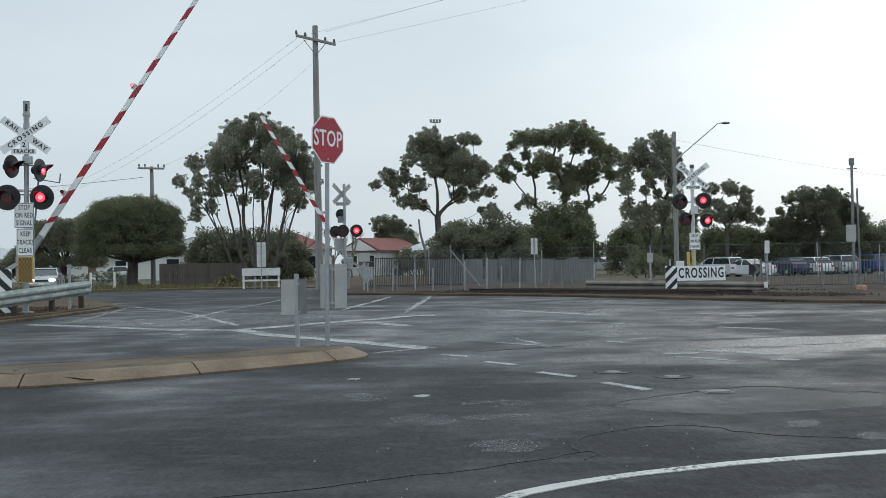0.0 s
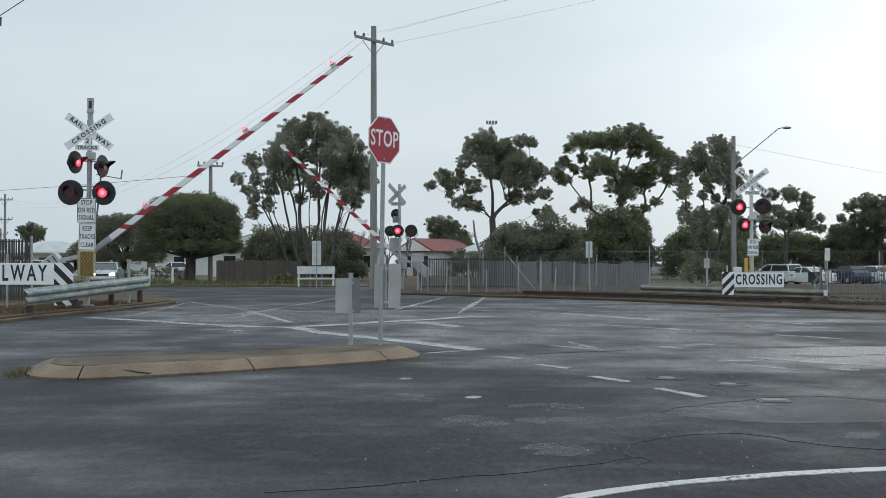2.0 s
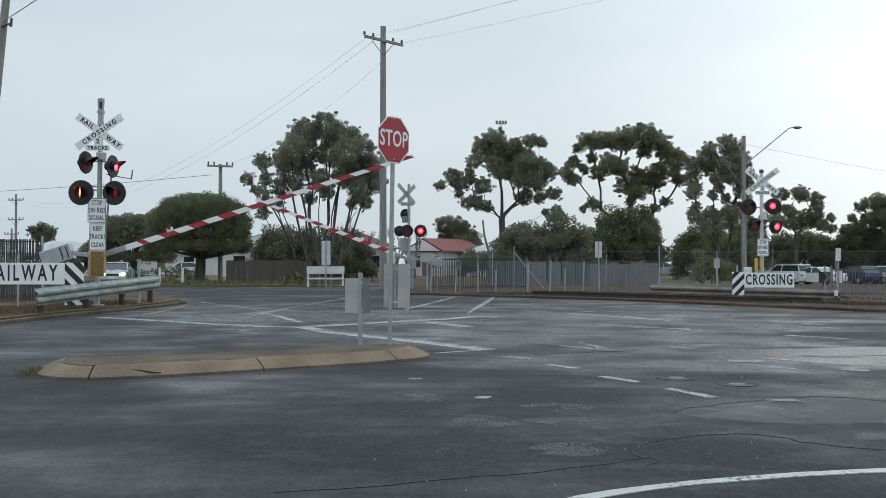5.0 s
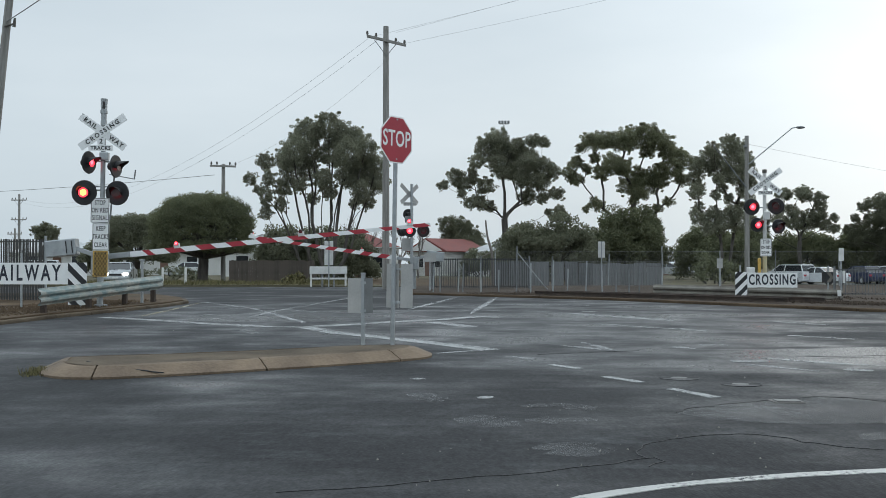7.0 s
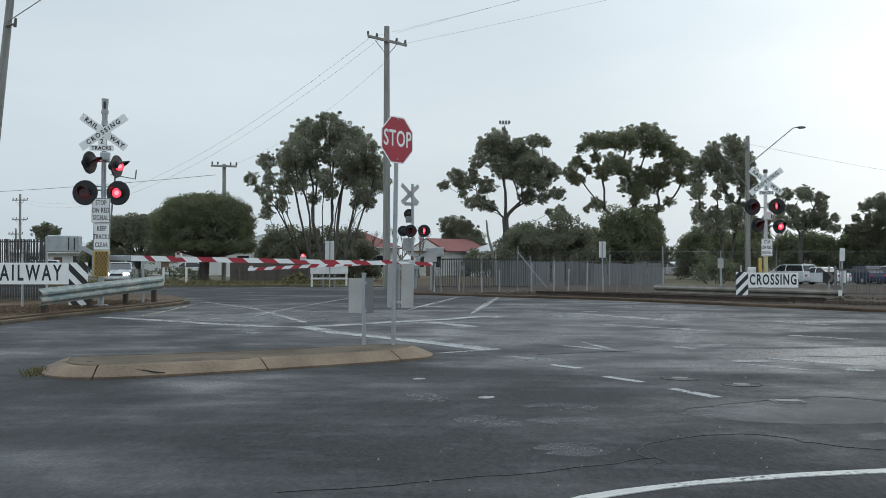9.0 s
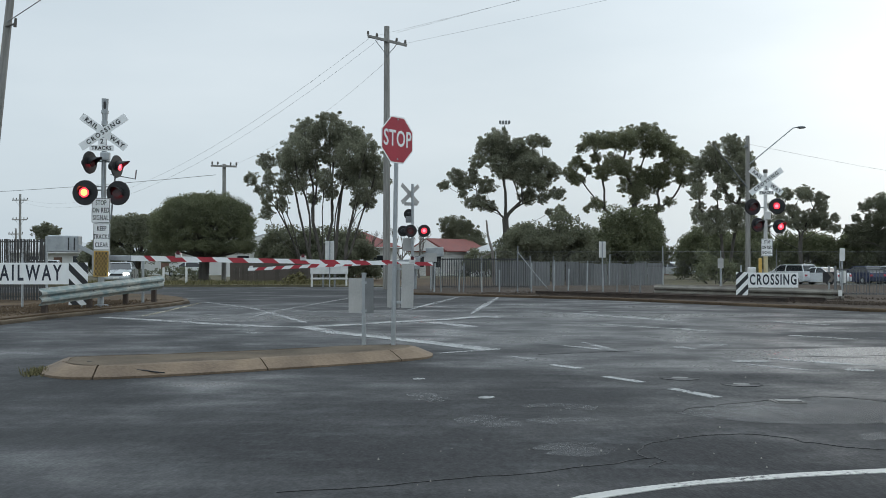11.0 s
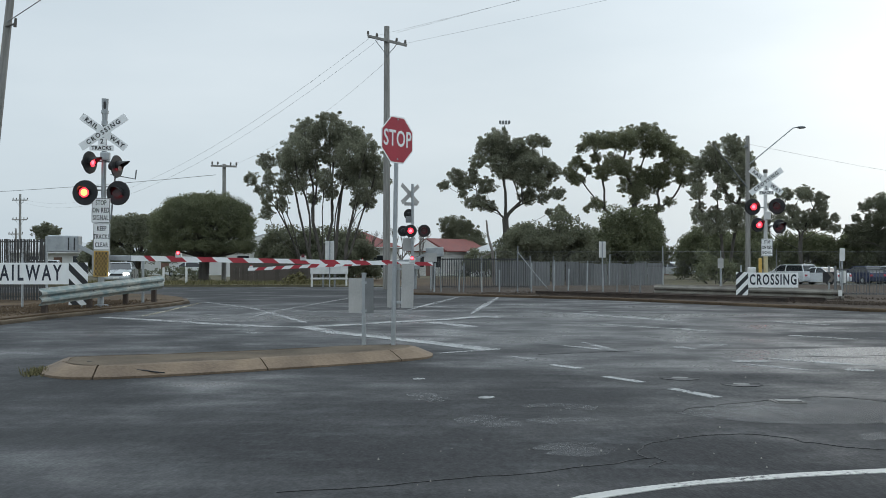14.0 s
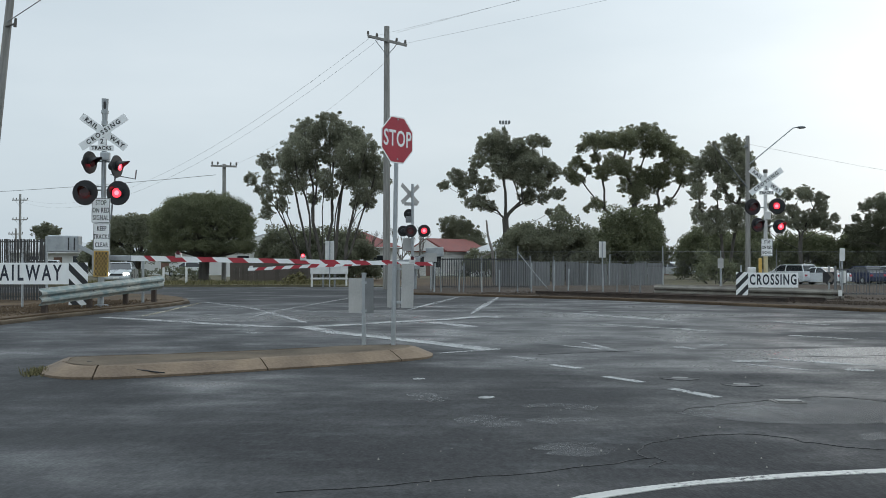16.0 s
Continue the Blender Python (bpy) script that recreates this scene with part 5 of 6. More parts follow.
def signal_lamp(parent, at, r, turn, phase, bright=False, lens=0.105, tilt=0.0):
    bm = bmesh.new()
    bmesh.ops.create_cone(bm, cap_ends=True, segments=28, radius1=r, radius2=r * 0.96, depth=0.03, matrix=pose(0, 0.06, 0, 90, 0, 0))
    bmesh.ops.create_cone(bm, cap_ends=True, segments=20, radius1=lens * 1.15, radius2=lens * 0.8, depth=0.2, matrix=pose(0, 0.17, 0, -90, 0, 0))
    lamp = part("lamp", bm, "backboard", parent, "black round lamp backboard")
    lamp.matrix_basis = pose(*at, tilt, 0, turn)
    # hood: the upper part of a tube, longer above
    v, f = [], []
    n = 14
    for i in range(n + 1):
        a = radians(-25 + 230 * i / n)
        k = 0.10 + 0.26 * max(0, math.sin(a))
        for rr in (lens * 1.22, lens * 1.22 - 0.006):
            v += [(rr * math.cos(a), 0.045, rr * math.sin(a)), (rr * math.cos(a), 0.045 - k, rr * math.sin(a))]
    for i in range(n):
        a, b = 4 * i, 4 * i + 4
        f += [(a, a + 1, b + 1, b), (a + 2, b + 2, b + 3, a + 3), (a + 1, a + 3, b + 3, b + 1)]
    raw("hood", v, f, "backboard", lamp)
    lens_mesh(lens, lamp, (0, -0.02, 0), bright, phase)
    return lamp


def crossbuck(parent, z, length, y, angle=35.0, front=True, x=0.0, turn=0.0):
    w = 0.215
    for s, word in ((1, "CROSSING"), (-1, "RAILWAY")):
        m = pose(x, 0, z, 0, 0, turn) @ pose(0, y - (0.010 if s > 0 else 0.0), 0, 0, -s * angle, 0)
        bm = plate([(-length / 2, -w / 2), (length / 2, -w / 2), (length / 2, w / 2), (-length / 2, w / 2)], 0.006)
        b = part("blade", bm, "white" if front else "grey_plate", parent)
        b.matrix_basis = m
        if front:
            if word == "RAILWAY":
                lettering("letters", "RAIL", 0.125, "black", b, pose(-length * 0.275, -0.004, 0), 1.0, 0.004, 1.25)
                lettering("letters", "WAY", 0.125, "black", b, pose(length * 0.30, -0.004, 0), 1.0, 0.004, 1.25)
            else:
                lettering("letters", "CROSSING", 0.125, "black", b, pose(0, -0.004, 0), 1.0, 0.004, 1.42)


def text_sign(parent, name, w, h, z, y, lines, lh, x=0.0, label="", mat="black"):
    s = part(name, plate(rounded(w, h, 0.03), 0.008), "white", parent, label)
    s.matrix_basis = pose(x, y, z)
    part("border", frame_ring(w - 0.02, h - 0.02, 0.025, 0.014, 0.002), mat, s)
    n = len(lines)
    for i, t in enumerate(lines):
        lettering("letters", t, lh, mat, s, pose(0, -0.003, h * 0.30 - i * h * 0.60 / max(1, n - 1)), 0.61, 0.003, 1.12)
    return s


def west_signal():
    root = thing("crossing_signal", pose(-9.32, 28.5, 0.28, 0, 0.75, 0), "level crossing signal mast with crossbuck, four red lamps and signs", "crossing signal")
    bm = rod((0, 0, -0.2), (0, 0, 5.0), 0.065, 0.065, 14)
    part("mast", bm, "galv", root)
    bm = rod((0, 0, 4.95), (0, 0, 5.08), 0.085, 0.085, 14)
    rod((0, 0, 5.08), (0, 0, 5.68), 0.07, 0.095, 14, bm)
    rod((0, 0, 5.28), (0, 0, 5.36), 0.10, 0.10, 14, bm)
    part("bell", bm, "galv", root)
    part("bell_slot", box((0.07, 0.03, 0.2), (0.02, -0.085, 5.5), 0.012), "black", root)
    crossbuck(root, 4.76, 1.5, -0.09)
    p = part("number_plate", plate(rounded(0.2, 0.2, 0.02), 0.006), "white", root)
    p.matrix_basis = pose(-0.03, -0.115, 4.50)
    lettering("letters", "2", 0.13, "black", p, pose(0, -0.003, 0), 1, 0.004)
    p = part("tracks_plate", plate(rounded(0.66, 0.15, 0.015), 0.006), "white", root)
    p.matrix_basis = pose(-0.04, -0.115, 4.32)
    lettering("letters", "TRACKS", 0.10, "black", p, pose(0, -0.003, 0), 1.0, 0.004, 1.1)
    part("lamp_bracket", rod((-0.3, 0, 3.98), (0.5, 0, 3.94), 0.022), "galv", root)
    part("lamp_bracket", rod((-0.42, 0, 3.28), (0.5, 0, 3.28), 0.022, None, 8, rod((-0.42, 0, 3.18), (0.5, 0, 3.18), 0.022)), "galv", root)
    part("junction_box", box((0.24, 0.16, 0.22), (0.05, -0.05, 4.10), 0.02), "galv", root)
    part("conduit", rod((0.2, 0.05, 2.4), (0.33, 0.05, 3.98), 0.025), "galv_dull", root)
    part("step_bracket", rod((0.15, 0.1, 3.62), (0.85, 0.1, 3.5), 0.012, None, 6, rod((0.83, 0.1, 3.5), (0.86, 0.1, 3.75), 0.02)), "galv_dull", root)
    signal_lamp(root, (-0.28, -0.16, 3.92), 0.31, 72, 1, lens=0.12)
    signal_lamp(root, (0.46, -0.16, 3.82), 0.31, 77, 2, lens=0.12)
    signal_lamp(root, (-0.47, -0.16, 3.10), 0.345, 2, 3, True, lens=0.135)
    signal_lamp(root, (0.42, -0.16, 3.10), 0.335, -6, 4, lens=0.13)
    text_sign(root, "stop_on_red_sign", 0.51, 0.68, 2.62, -0.10, ("STOP", "ON RED", "SIGNAL"), 0.135, -0.03, "white sign with black letters")
    text_sign(root, "keep_clear_sign", 0.46, 0.74, 1.90, -0.10, ("KEEP", "TRACKS", "CLEAR"), 0.13, 0.0, "white sign with black letters")
    s = part("hazard_panel", plate(rounded(0.40, 0.70, 0.015), 0.008), "black", root, "black and yellow lattice panel")
    s.matrix_basis = pose(0.0, -0.10, 1.17)
    part("border", frame_ring(0.40, 0.70, 0.015, 0.022, 0.003), "amber", s)
    bm = bmesh.new()
    for k in range(-5, 6):
        for sg in (-1, 1):
            pts = []
            for i in range(41):
                x = -0.18 + 0.36 * i / 40
                z = sg * (x * 1.55) + k * 0.138
                if abs(z) <= 0.33:
                    pts.append((x, z))
            if len(pts) > 1:
                (x0, z0), (x1, z1) = pts[0], pts[-1]
                rod((x0, -0.004 - 0.002 * (sg > 0), z0), (x1, -0.004 - 0.002 * (sg > 0), z1), 0.008, None, 4, bm)
    part("lattice", bm, "amber", s)
    part("base", box((0.3, 0.3, 0.12), (0, 0, 0.0), 0.02), "galv_dull", root)
    return root


def east_signal():
    root = thing("crossing_signal", pose(11.75, 38, 0.2), "white level crossing signal mast with crossbuck and red lamps", "crossing signal")
    part("mast", rod((0, 0, -0.2), (0, 0, 4.62), 0.07, 0.065, 14), "dirty_white", root)
    part("mast_foot", rod((0, 0, 0.3), (0, 0, 1.6), 0.078, 0.078, 14), "cream", root, "yellow sleeve at the foot")
    part("cap", rod((0, 0, 4.55), (0, 0, 4.68), 0.08), "dark_pole", root)
    crossbuck(root, 4.24, 1.45, -0.09, 37)
    p = part("number_plate", plate(rounded(0.2, 0.2, 0.02), 0.006), "white", root)
    p.matrix_basis = pose(0, -0.115, 4.0)
    lettering("letters", "2", 0.13, "black", p, pose(0, -0.003, 0), 1, 0.004)
    p = part("tracks_plate", plate(rounded(0.55, 0.14, 0.015), 0.006), "white", root)
    p.matrix_basis = pose(0, -0.115, 3.83)
    lettering("letters", "TRACKS", 0.09, "black", p, pose(0, -0.003, 0), 1.0, 0.004, 1.1)
    part("lamp_bracket", rod((-0.5, 0, 3.3), (0.4, 0, 3.3), 0.025), "galv", root)
    part("lamp_bracket", rod((-0.35, 0, 2.62), (0.5, 0, 2.62), 0.025), "galv", root)
    part("junction_box", box((0.22, 0.16, 0.3), (0.05, -0.05, 3.0), 0.02), "dirty_white", root)
    signal_lamp(root, (-0.50, -0.2, 3.31), 0.30, 6, 1, lens=0.12)
    signal_lamp(root, (0.35, -0.2, 3.34), 0.29, -24, 2, lens=0.11)
    signal_lamp(root, (-0.32, -0.25, 2.66), 0.26, 14, 1, lens=0.125)
    signal_lamp(root, (0.46, -0.25, 2.60), 0.26, 14, 2, lens=0.12)
    text_sign(root, "stop_on_red_sign", 0.42, 0.64, 1.84, -0.10, ("STOP", "ON RED", "SIGNAL"), 0.11, 0.02, "white sign with black letters")
    part("bell_box", box((0.10, 0.14, 0.6), (-0.2, 0.0, 1.15), 0.03), "amber", root)
    part("cable_box", box((0.26, 0.2, 0.34), (-0.5, 0.05, 0.95), 0.02), "dirty_white", root)
    part("base", box((0.3, 0.3, 0.12), (0, 0, 0.0), 0.02), "galv_dull", root)
    return root


def far_signal():
    root = thing("crossing_signal", pose(-1.46, 50, 0.17), "far level crossing signal mast seen from behind its crossbuck", "crossing signal")
    part("mast", rod((0, 0, -0.2), (0, 0, 5.1), 0.075, 0.07, 14), "galv", root)
    crossbuck(root, 4.62, 1.45, 0.09, 37, False, -0.05, 48)
    part("tracks_plate", plate(rounded(0.6, 0.16, 0.02), 0.006, pose(-0.1, 0.1, 4.15)), "grey_plate", root)
    part("lamp_bracket", rod((-0.3, 0, 2.86), (0.6, 0, 2.86), 0.025), "galv", root)
    part("junction_box", box((0.26, 0.2, 0.3), (-0.2, 0.05, 3.4), 0.02), "galv_dull", root)
    signal_lamp(root, (-0.09, -0.2, 2.85), 0.30, 0, 1, lens=0.14)
    signal_lamp(root, (0.56, -0.2, 2.85), 0.30, 0, 2, lens=0.14)
    signal_lamp(root, (-0.45, 0.2, 2.85), 0.26, 180, 3, lens=0.11)
    signal_lamp(root, (-0.2, 0.2, 3.65), 0.26, 200, 4, lens=0.11)
    part("sign_back", plate(rounded(0.46, 0.6, 0.03), 0.008, pose(-0.25, 0.1, 2.2)), "grey_plate", root)
    part("base", box((0.3, 0.3, 0.12), (0, 0, 0.0), 0.02), "galv_dull", root)


west_signal()
east_signal()
far_signal()


# ---- boom gates ----
def boom_gate(m, length, root_x, first, pitch, label, lamps, h0, h1, slant):
    """A gate on its post; the boom lies along +x, its pivot in the thing's origin."""
    g = thing("boom_gate", m, label, "boom gate")
    part("gate_post", rod((0, 0.12, -1.45), (0, 0.12, 0.1), 0.08, 0.07, 12), "galv", g)
    part("drive_box", box((0.42, 0.34, 0.62), (0.0, 0.16, -0.12), 0.03), "galv", g, "grey steel drive box")
    cuts = [root_x] + ([first - pitch * 0.72, first - pitch * 0.5] if first > 1.5 else [])
    x = first
    while x < length:
        cuts += [x, min(length, x + pitch * 0.5)]
        x += pitch
    if cuts[-1] < length:
        cuts.append(length)
    bm = bmesh.new()
    prev = None
    for i, c in enumerate(cuts):
        t = (c - root_x) / (length - root_x)
        h, w = h0 + (h1 - h0) * t, 0.05 + (0.03 - 0.05) * t
        sl = 0 if i in (0, len(cuts) - 1) else slant
        ring = [bm.verts.new(p) for p in ((c + sl, -w, -h / 2), (c - sl, -w, h / 2), (c - sl, w, h / 2), (c + sl, w, -h / 2))]
        if prev:
            for j in range(4):
                fc = bm.faces.new((prev[j], ring[j], ring[(j + 1) % 4], prev[(j + 1) % 4]))
                fc.material_index = (i + 1) % 2
        else:
            bm.faces.new(ring)
        prev = ring
    bm.faces.new(list(reversed(prev)))
    bmesh.ops.recalc_face_normals(bm, faces=bm.faces)
    boom = part("boom", bm, ["white", "boom_red"], g, "red and white striped boom")
    bm = box((root_x + 0.25, 0.03, 0.15), (root_x / 2 - 0.05, -0.07, 0.0), 0.01)
    box((root_x + 0.25, 0.03, 0.15), (root_x / 2 - 0.05, 0.07, 0.0), 0.01, bm=bm)
    part("boom_clamp", bm, "galv", boom, "grey steel boom clamp")
    bm = box((0.62, 0.05, 0.12), (-0.35, -0.16, 0.22), 0.01, Matrix.Rotation(radians(25), 4, "Y"))
    part("weight_arm", bm, "galv", boom)
    part("counterweight", box((0.86, 0.34, 0.46), (-0.95, -0.05, 0.36), 0.03), "galv", boom, "grey steel counterweight")
    for x in (-0.78, -0.62):
        part("weight_bolt", box((0.03, 0.02, 0.34), (x, -0.225, 0.36), 0.004), "black", boom)
    for x, ph in lamps:
        t = (x - root_x) / (length - root_x)
        z = (h0 + (h1 - h0) * t) / 2
        part("lamp_housing", box((0.17, 0.08, 0.13), (x, -0.02, z + 0.03), 0.015), "dirty_white", boom)
        ln = lens_mesh(0.05, boom, (x, -0.085, z + 0.10), True, ph)
        part("lamp_cap", rod((x, -0.05, z + 0.05), (x, -0.05, z + 0.15), 0.045, 0.03, 10), "lens_dark", boom)
    return boom


west_boom = boom_gate(pose(-9.52, 28.9, 1.62), 9.22, 0.83, 1.93, 0.852, "level crossing gate with a long striped boom", ((2.2, 1), (5.65, 4), (8.67, 1)), 0.155, 0.10, 0.085)
far_boom = boom_gate(pose(-1.33, 50.4, 1.60, 0, 0, 180), 8.1, 0.8, 1.3, 0.85, "far level crossing gate with a striped boom", ((2.6, 5), (7.95, 5)), 0.20, 0.14, 0.10)


rest = thing("boom_rest", pose(-8.91, 31, 0.25), "slim grey steel post with a fork beside the guard rail", "post")
part("post", rod((0, 0, -0.2), (0, 0, 1.3), 0.045, 0.04, 12), "galv", rest)
part("fork", box((0.16, 0.06, 0.05), (0, 0, 1.3), 0.01), "galv", rest)


# ---- signs on the island ----
def stop_sign():
    root = thing("stop_sign", pose(-0.80, 16.8, 0.145, 0, 0.9, 0), "red octagonal stop sign on a galvanised post", "stop sign")
    part("post", rod((0, 0, -0.1), (0, 0, 3.66), 0.037, 0.037, 14), "galv", root)
    r = 0.375 / math.cos(radians(22.5))
    octo = [(r * math.cos(radians(22.5 + 45 * i)), r * math.sin(radians(22.5 + 45 * i))) for i in range(8)]
    face = part("sign_face", plate(octo, 0.004), "white", root, "white-edged red octagon")
    face.matrix_basis = pose(0.015, -0.05, 3.295, 0, 0, 50.5)
    red = [(x * 0.945, z * 0.945) for x, z in octo]
    part("red_panel", plate(red, 0.003, pose(0, -0.003, 0)), "stop_red", face)
    lettering("letters", "STOP", 0.262, "white", face, pose(0, -0.005, 0.01), 0.74, 0.005, 1.06)
    for z in (-0.31, 0.33):
        part("bolt", rod((0, -0.012, z), (0, 0.0, z), 0.014), "galv", face)
    for z in (3.12, 3.48):
        part("bracket", box((0.08, 0.03, 0.05), (0.012, -0.018, z), 0.006, Matrix.Rotation(radians(50.5), 4, "Z")), "galv", root)
    for s, w in ((-28, -0.19), (34, 0.19)):
        b = part("sign_back", plate([(-0.115, -0.355), (0.115, -0.355), (0.115, 0.355), (-0.115, 0.355)], 0.006), "grey_plate", root, "bare grey back of a sign")
        b.matrix_basis = pose(0.10 + w * 0.6, 0.06, 0.95, 0, 0, s)
    for z in (0.68, 1.22):
        part("clamp", rod((0, 0, z - 0.025), (0, 0, z + 0.025), 0.042), "galv", root)
        part("bracket", box((0.16, 0.06, 0.04), (0.06, 0.04, z), 0.005), "galv", root)


def low_sign():
    root = thing("keep_left_sign", pose(-1.27, 16.78, 0.145), "low post with bare grey sign backs on the island", "traffic sign")
    part("post", rod((0, 0, -0.1), (0, 0, 1.14), 0.036, 0.036, 14), "galv", root)
    part("cap", rod((0, 0, 1.13), (0, 0, 1.16), 0.042), "galv", root)
    for x, w, s in ((-0.145, 0.26, -30), (0.085, 0.2, 52)):
        b = part("sign_back", plate([(-w / 2, -0.28), (w / 2, -0.28), (w / 2, 0.28), (-w / 2, 0.28)], 0.006), "galv_dull" if x > 0 else "grey_plate", root)
        b.matrix_basis = pose(x, 0.045, 0.79, 0, 0, s)
    for z in (0.55, 1.0):
        part("clamp", rod((0, 0, z - 0.02), (0, 0, z + 0.02), 0.046), "galv", root)


stop_sign()
low_sign()


# ---- guard rails ----
def guard_rail(a, b, za, zb, h, label, posts, ground, mat="beam"):
    """A W-shaped steel beam from a to b on short posts; za, zb: height of its top edge."""
    a3, b3 = Vector((a[0], a[1], za)), Vector((b[0], b[1], zb))
    root = thing("guard_rail", Matrix.Translation(a3), label, "guard rail")
    d = b3 - a3
    side = Vector((d.y, -d.x, 0)).normalized()
    prof = [(0.0, 0.0), (0.02, -0.04), (0.085, -0.09), (0.085, -0.14), (0.015, -0.195), (0.085, -0.25), (0.085, -0.30), (0.02, -0.35), (0.0, -0.39)]
    prof = [(p, q * h / 0.39) for p, q in prof]
    bm = bmesh.new()
    n = 12
    rows = []
    for i in range(n + 1):
        c = d * (i / n)
        rows.append([bm.verts.new(c + side * (p + off) + Vector((0, 0, q))) for off in (0, -0.006) for p, q in (prof if off == 0 else prof[::-1])])
    for r0, r1 in zip(rows, rows[1:]):
        k = len(r0)
        for j in range(k):
            bm.faces.new((r0[j], r0[(j + 1) % k], r1[(j + 1) % k], r1[j]))
    bm.faces.new(rows[0]), bm.faces.new(list(reversed(rows[-1])))
    bmesh.ops.recalc_face_normals(bm, faces=bm.faces)
    part("beam", bm, mat, root, "weathered steel beam with flaking paint")
    ang = math.atan2(d.y, d.x)
    for t in posts:
        p = d * t - side * 0.09
        zt = -0.02
        lo = ground - (a3.z + d.z * t) - 0.1
        bmx = box((0.11, 0.13, zt - lo), (p.x, p.y, d.z * t + (zt + lo) / 2), 0.008, Matrix.Rotation(ang, 4, "Z"))
        part("post", bmx, "rust", root)
        q = d * t + side * 0.02
        part("bolt", rod(q + Vector((0, 0, -h / 2)), q + side * 0.03 + Vector((0, 0, -h / 2)), 0.022), "galv_dull", root)
    return root


guard_rail((-9.72, 25.1), (-8.68, 32.2), 0.85, 1.09, 0.42, "weathered steel guard rail on short brown posts", (0.06, 0.38, 0.68, 0.95), 0.22)
guard_rail((7.7, 38), (13.45, 35.0), 0.70, 0.58, 0.42, "brown-grey steel guard rail before the railway fence", (0.06, 0.3, 0.52, 0.74, 0.95), 0.2, "beam_old")


# ---- name boards ----
def stripe_plate(parent, w, h, at, n, up, mat="black"):
    b = part("stripe_board", plate([(-w / 2, -h / 2), (w / 2, -h / 2), (w / 2, h / 2), (-w / 2, h / 2)], 0.008), "white", parent, "black and white diagonal stripes")
    b.matrix_basis = pose(*at)
    step = (h + w) / n
    for k in range(n + 1):
        z0 = -h / 2 - w / 2 + step * (k + 0.25)
        pts = []
        lo, hi = z0, z0 + step * 0.5
        poly = [(-w / 2, lo - up * w / 2), (w / 2, lo + up * w / 2), (w / 2, hi + up * w / 2), (-w / 2, hi - up * w / 2)]
        poly = clip(poly, -h / 2, h / 2)
        if len(poly) > 2:
            part("stripe", plate(poly, 0.003, pose(0, -0.003, 0)), mat, b)


def clip(poly, lo, hi):
    for lim, sg in ((lo, 1), (hi, -1)):
        out = []
        for i, p in enumerate(poly):
            q = poly[(i + 1) % len(poly)]
            pin, qin = sg * (p[1] - lim) >= 0, sg * (q[1] - lim) >= 0
            if pin:
                out.append(p)
            if pin != qin:
                t = (lim - p[1]) / (q[1] - p[1])
                out.append((p[0] + (q[0] - p[0]) * t, lim))
        poly = out
        if not poly:
            break
    return poly


def name_board(at, w, h, text, lh, stripe, label, legs, spacing, squeeze):
    root = thing("name_board", pose(*at), label, "sign")
    b = part("board", plate([(-w / 2, -h / 2), (w / 2, -h / 2), (w / 2, h / 2), (-w / 2, h / 2)], 0.012), "white", root)
    lettering("letters", text, lh, "navy", b, pose(0, -0.004, 0), squeeze, 0.012, spacing)
    stripe_plate(root, *stripe)
    for x in legs:
        part("post", rod((x, 0.05, -at[2] + 0.1), (x, 0.05, h / 2 + (0.25 if x < 0 else -0.02)), 0.03), "galv", root)


name_board((-11.2, 28.0, 1.186), 2.32, 0.58, "RAILWAY", 0.43, (0.51, 1.14, (1.42, -0.004, -0.275), 4, -1), "white railway name board with a striped end board", (-0.1, 1.5), 1.36, 0.60)
name_board((11.48, 36.3, 0.88), 1.75, 0.52, "CROSSING", 0.36, (0.42, 1.04, (-1.08, -0.004, -0.24), 4, 1), "white crossing name board with a striped end board", (-1.1, 0.7), 1.2, 0.60)


# ---- fences ----
def rail_fence(name, a, b, top, low, post_gap, picket_gap, pw, label, mats, rails=2, z0=0.17, post_r=0.04, extra=0.1):
    a2, b2 = Vector(a), Vector(b)
    d = b2 - a2
    L = d.length
    root = thing(name, pose(a[0], a[1], z0, 0, 0, math.degrees(math.atan2(d.y, d.x))), label, "fence")
    n = max(1, round(L / post_gap))
    rng = random.Random(int(abs(a[0]) * 10))
    for i in range(n + 1):
        part("post", rod((L * i / n, 0, -0.2), (L * i / n + rng.uniform(-0.03, 0.03), 0, top + extra), post_r, post_r, 8), mats[0], root)
    for k in range(rails):
        z = low + (top - low) * (0.06 + 0.9 * k / max(1, rails - 1))
        part("rail", box((L, 0.035, 0.04), (L / 2, 0.03, z)), mats[1], root)
    m = int(L / picket_gap)
    first = None
    for i in range(m):
        x = (i + 0.5) * L / m + rng.uniform(-0.004, 0.004)
        if first is None:
            first = part("picket", box((pw, 0.02, top - low), (0, 0, (top + low) / 2)), mats[2], root)
            one = first
        else:
            one = new("picket", first.data)
            one.parent = root
        one.matrix_basis = pose(x, -0.002, rng.uniform(-0.012, 0.012), 0, rng.uniform(-0.4, 0.4), 0)
    return root


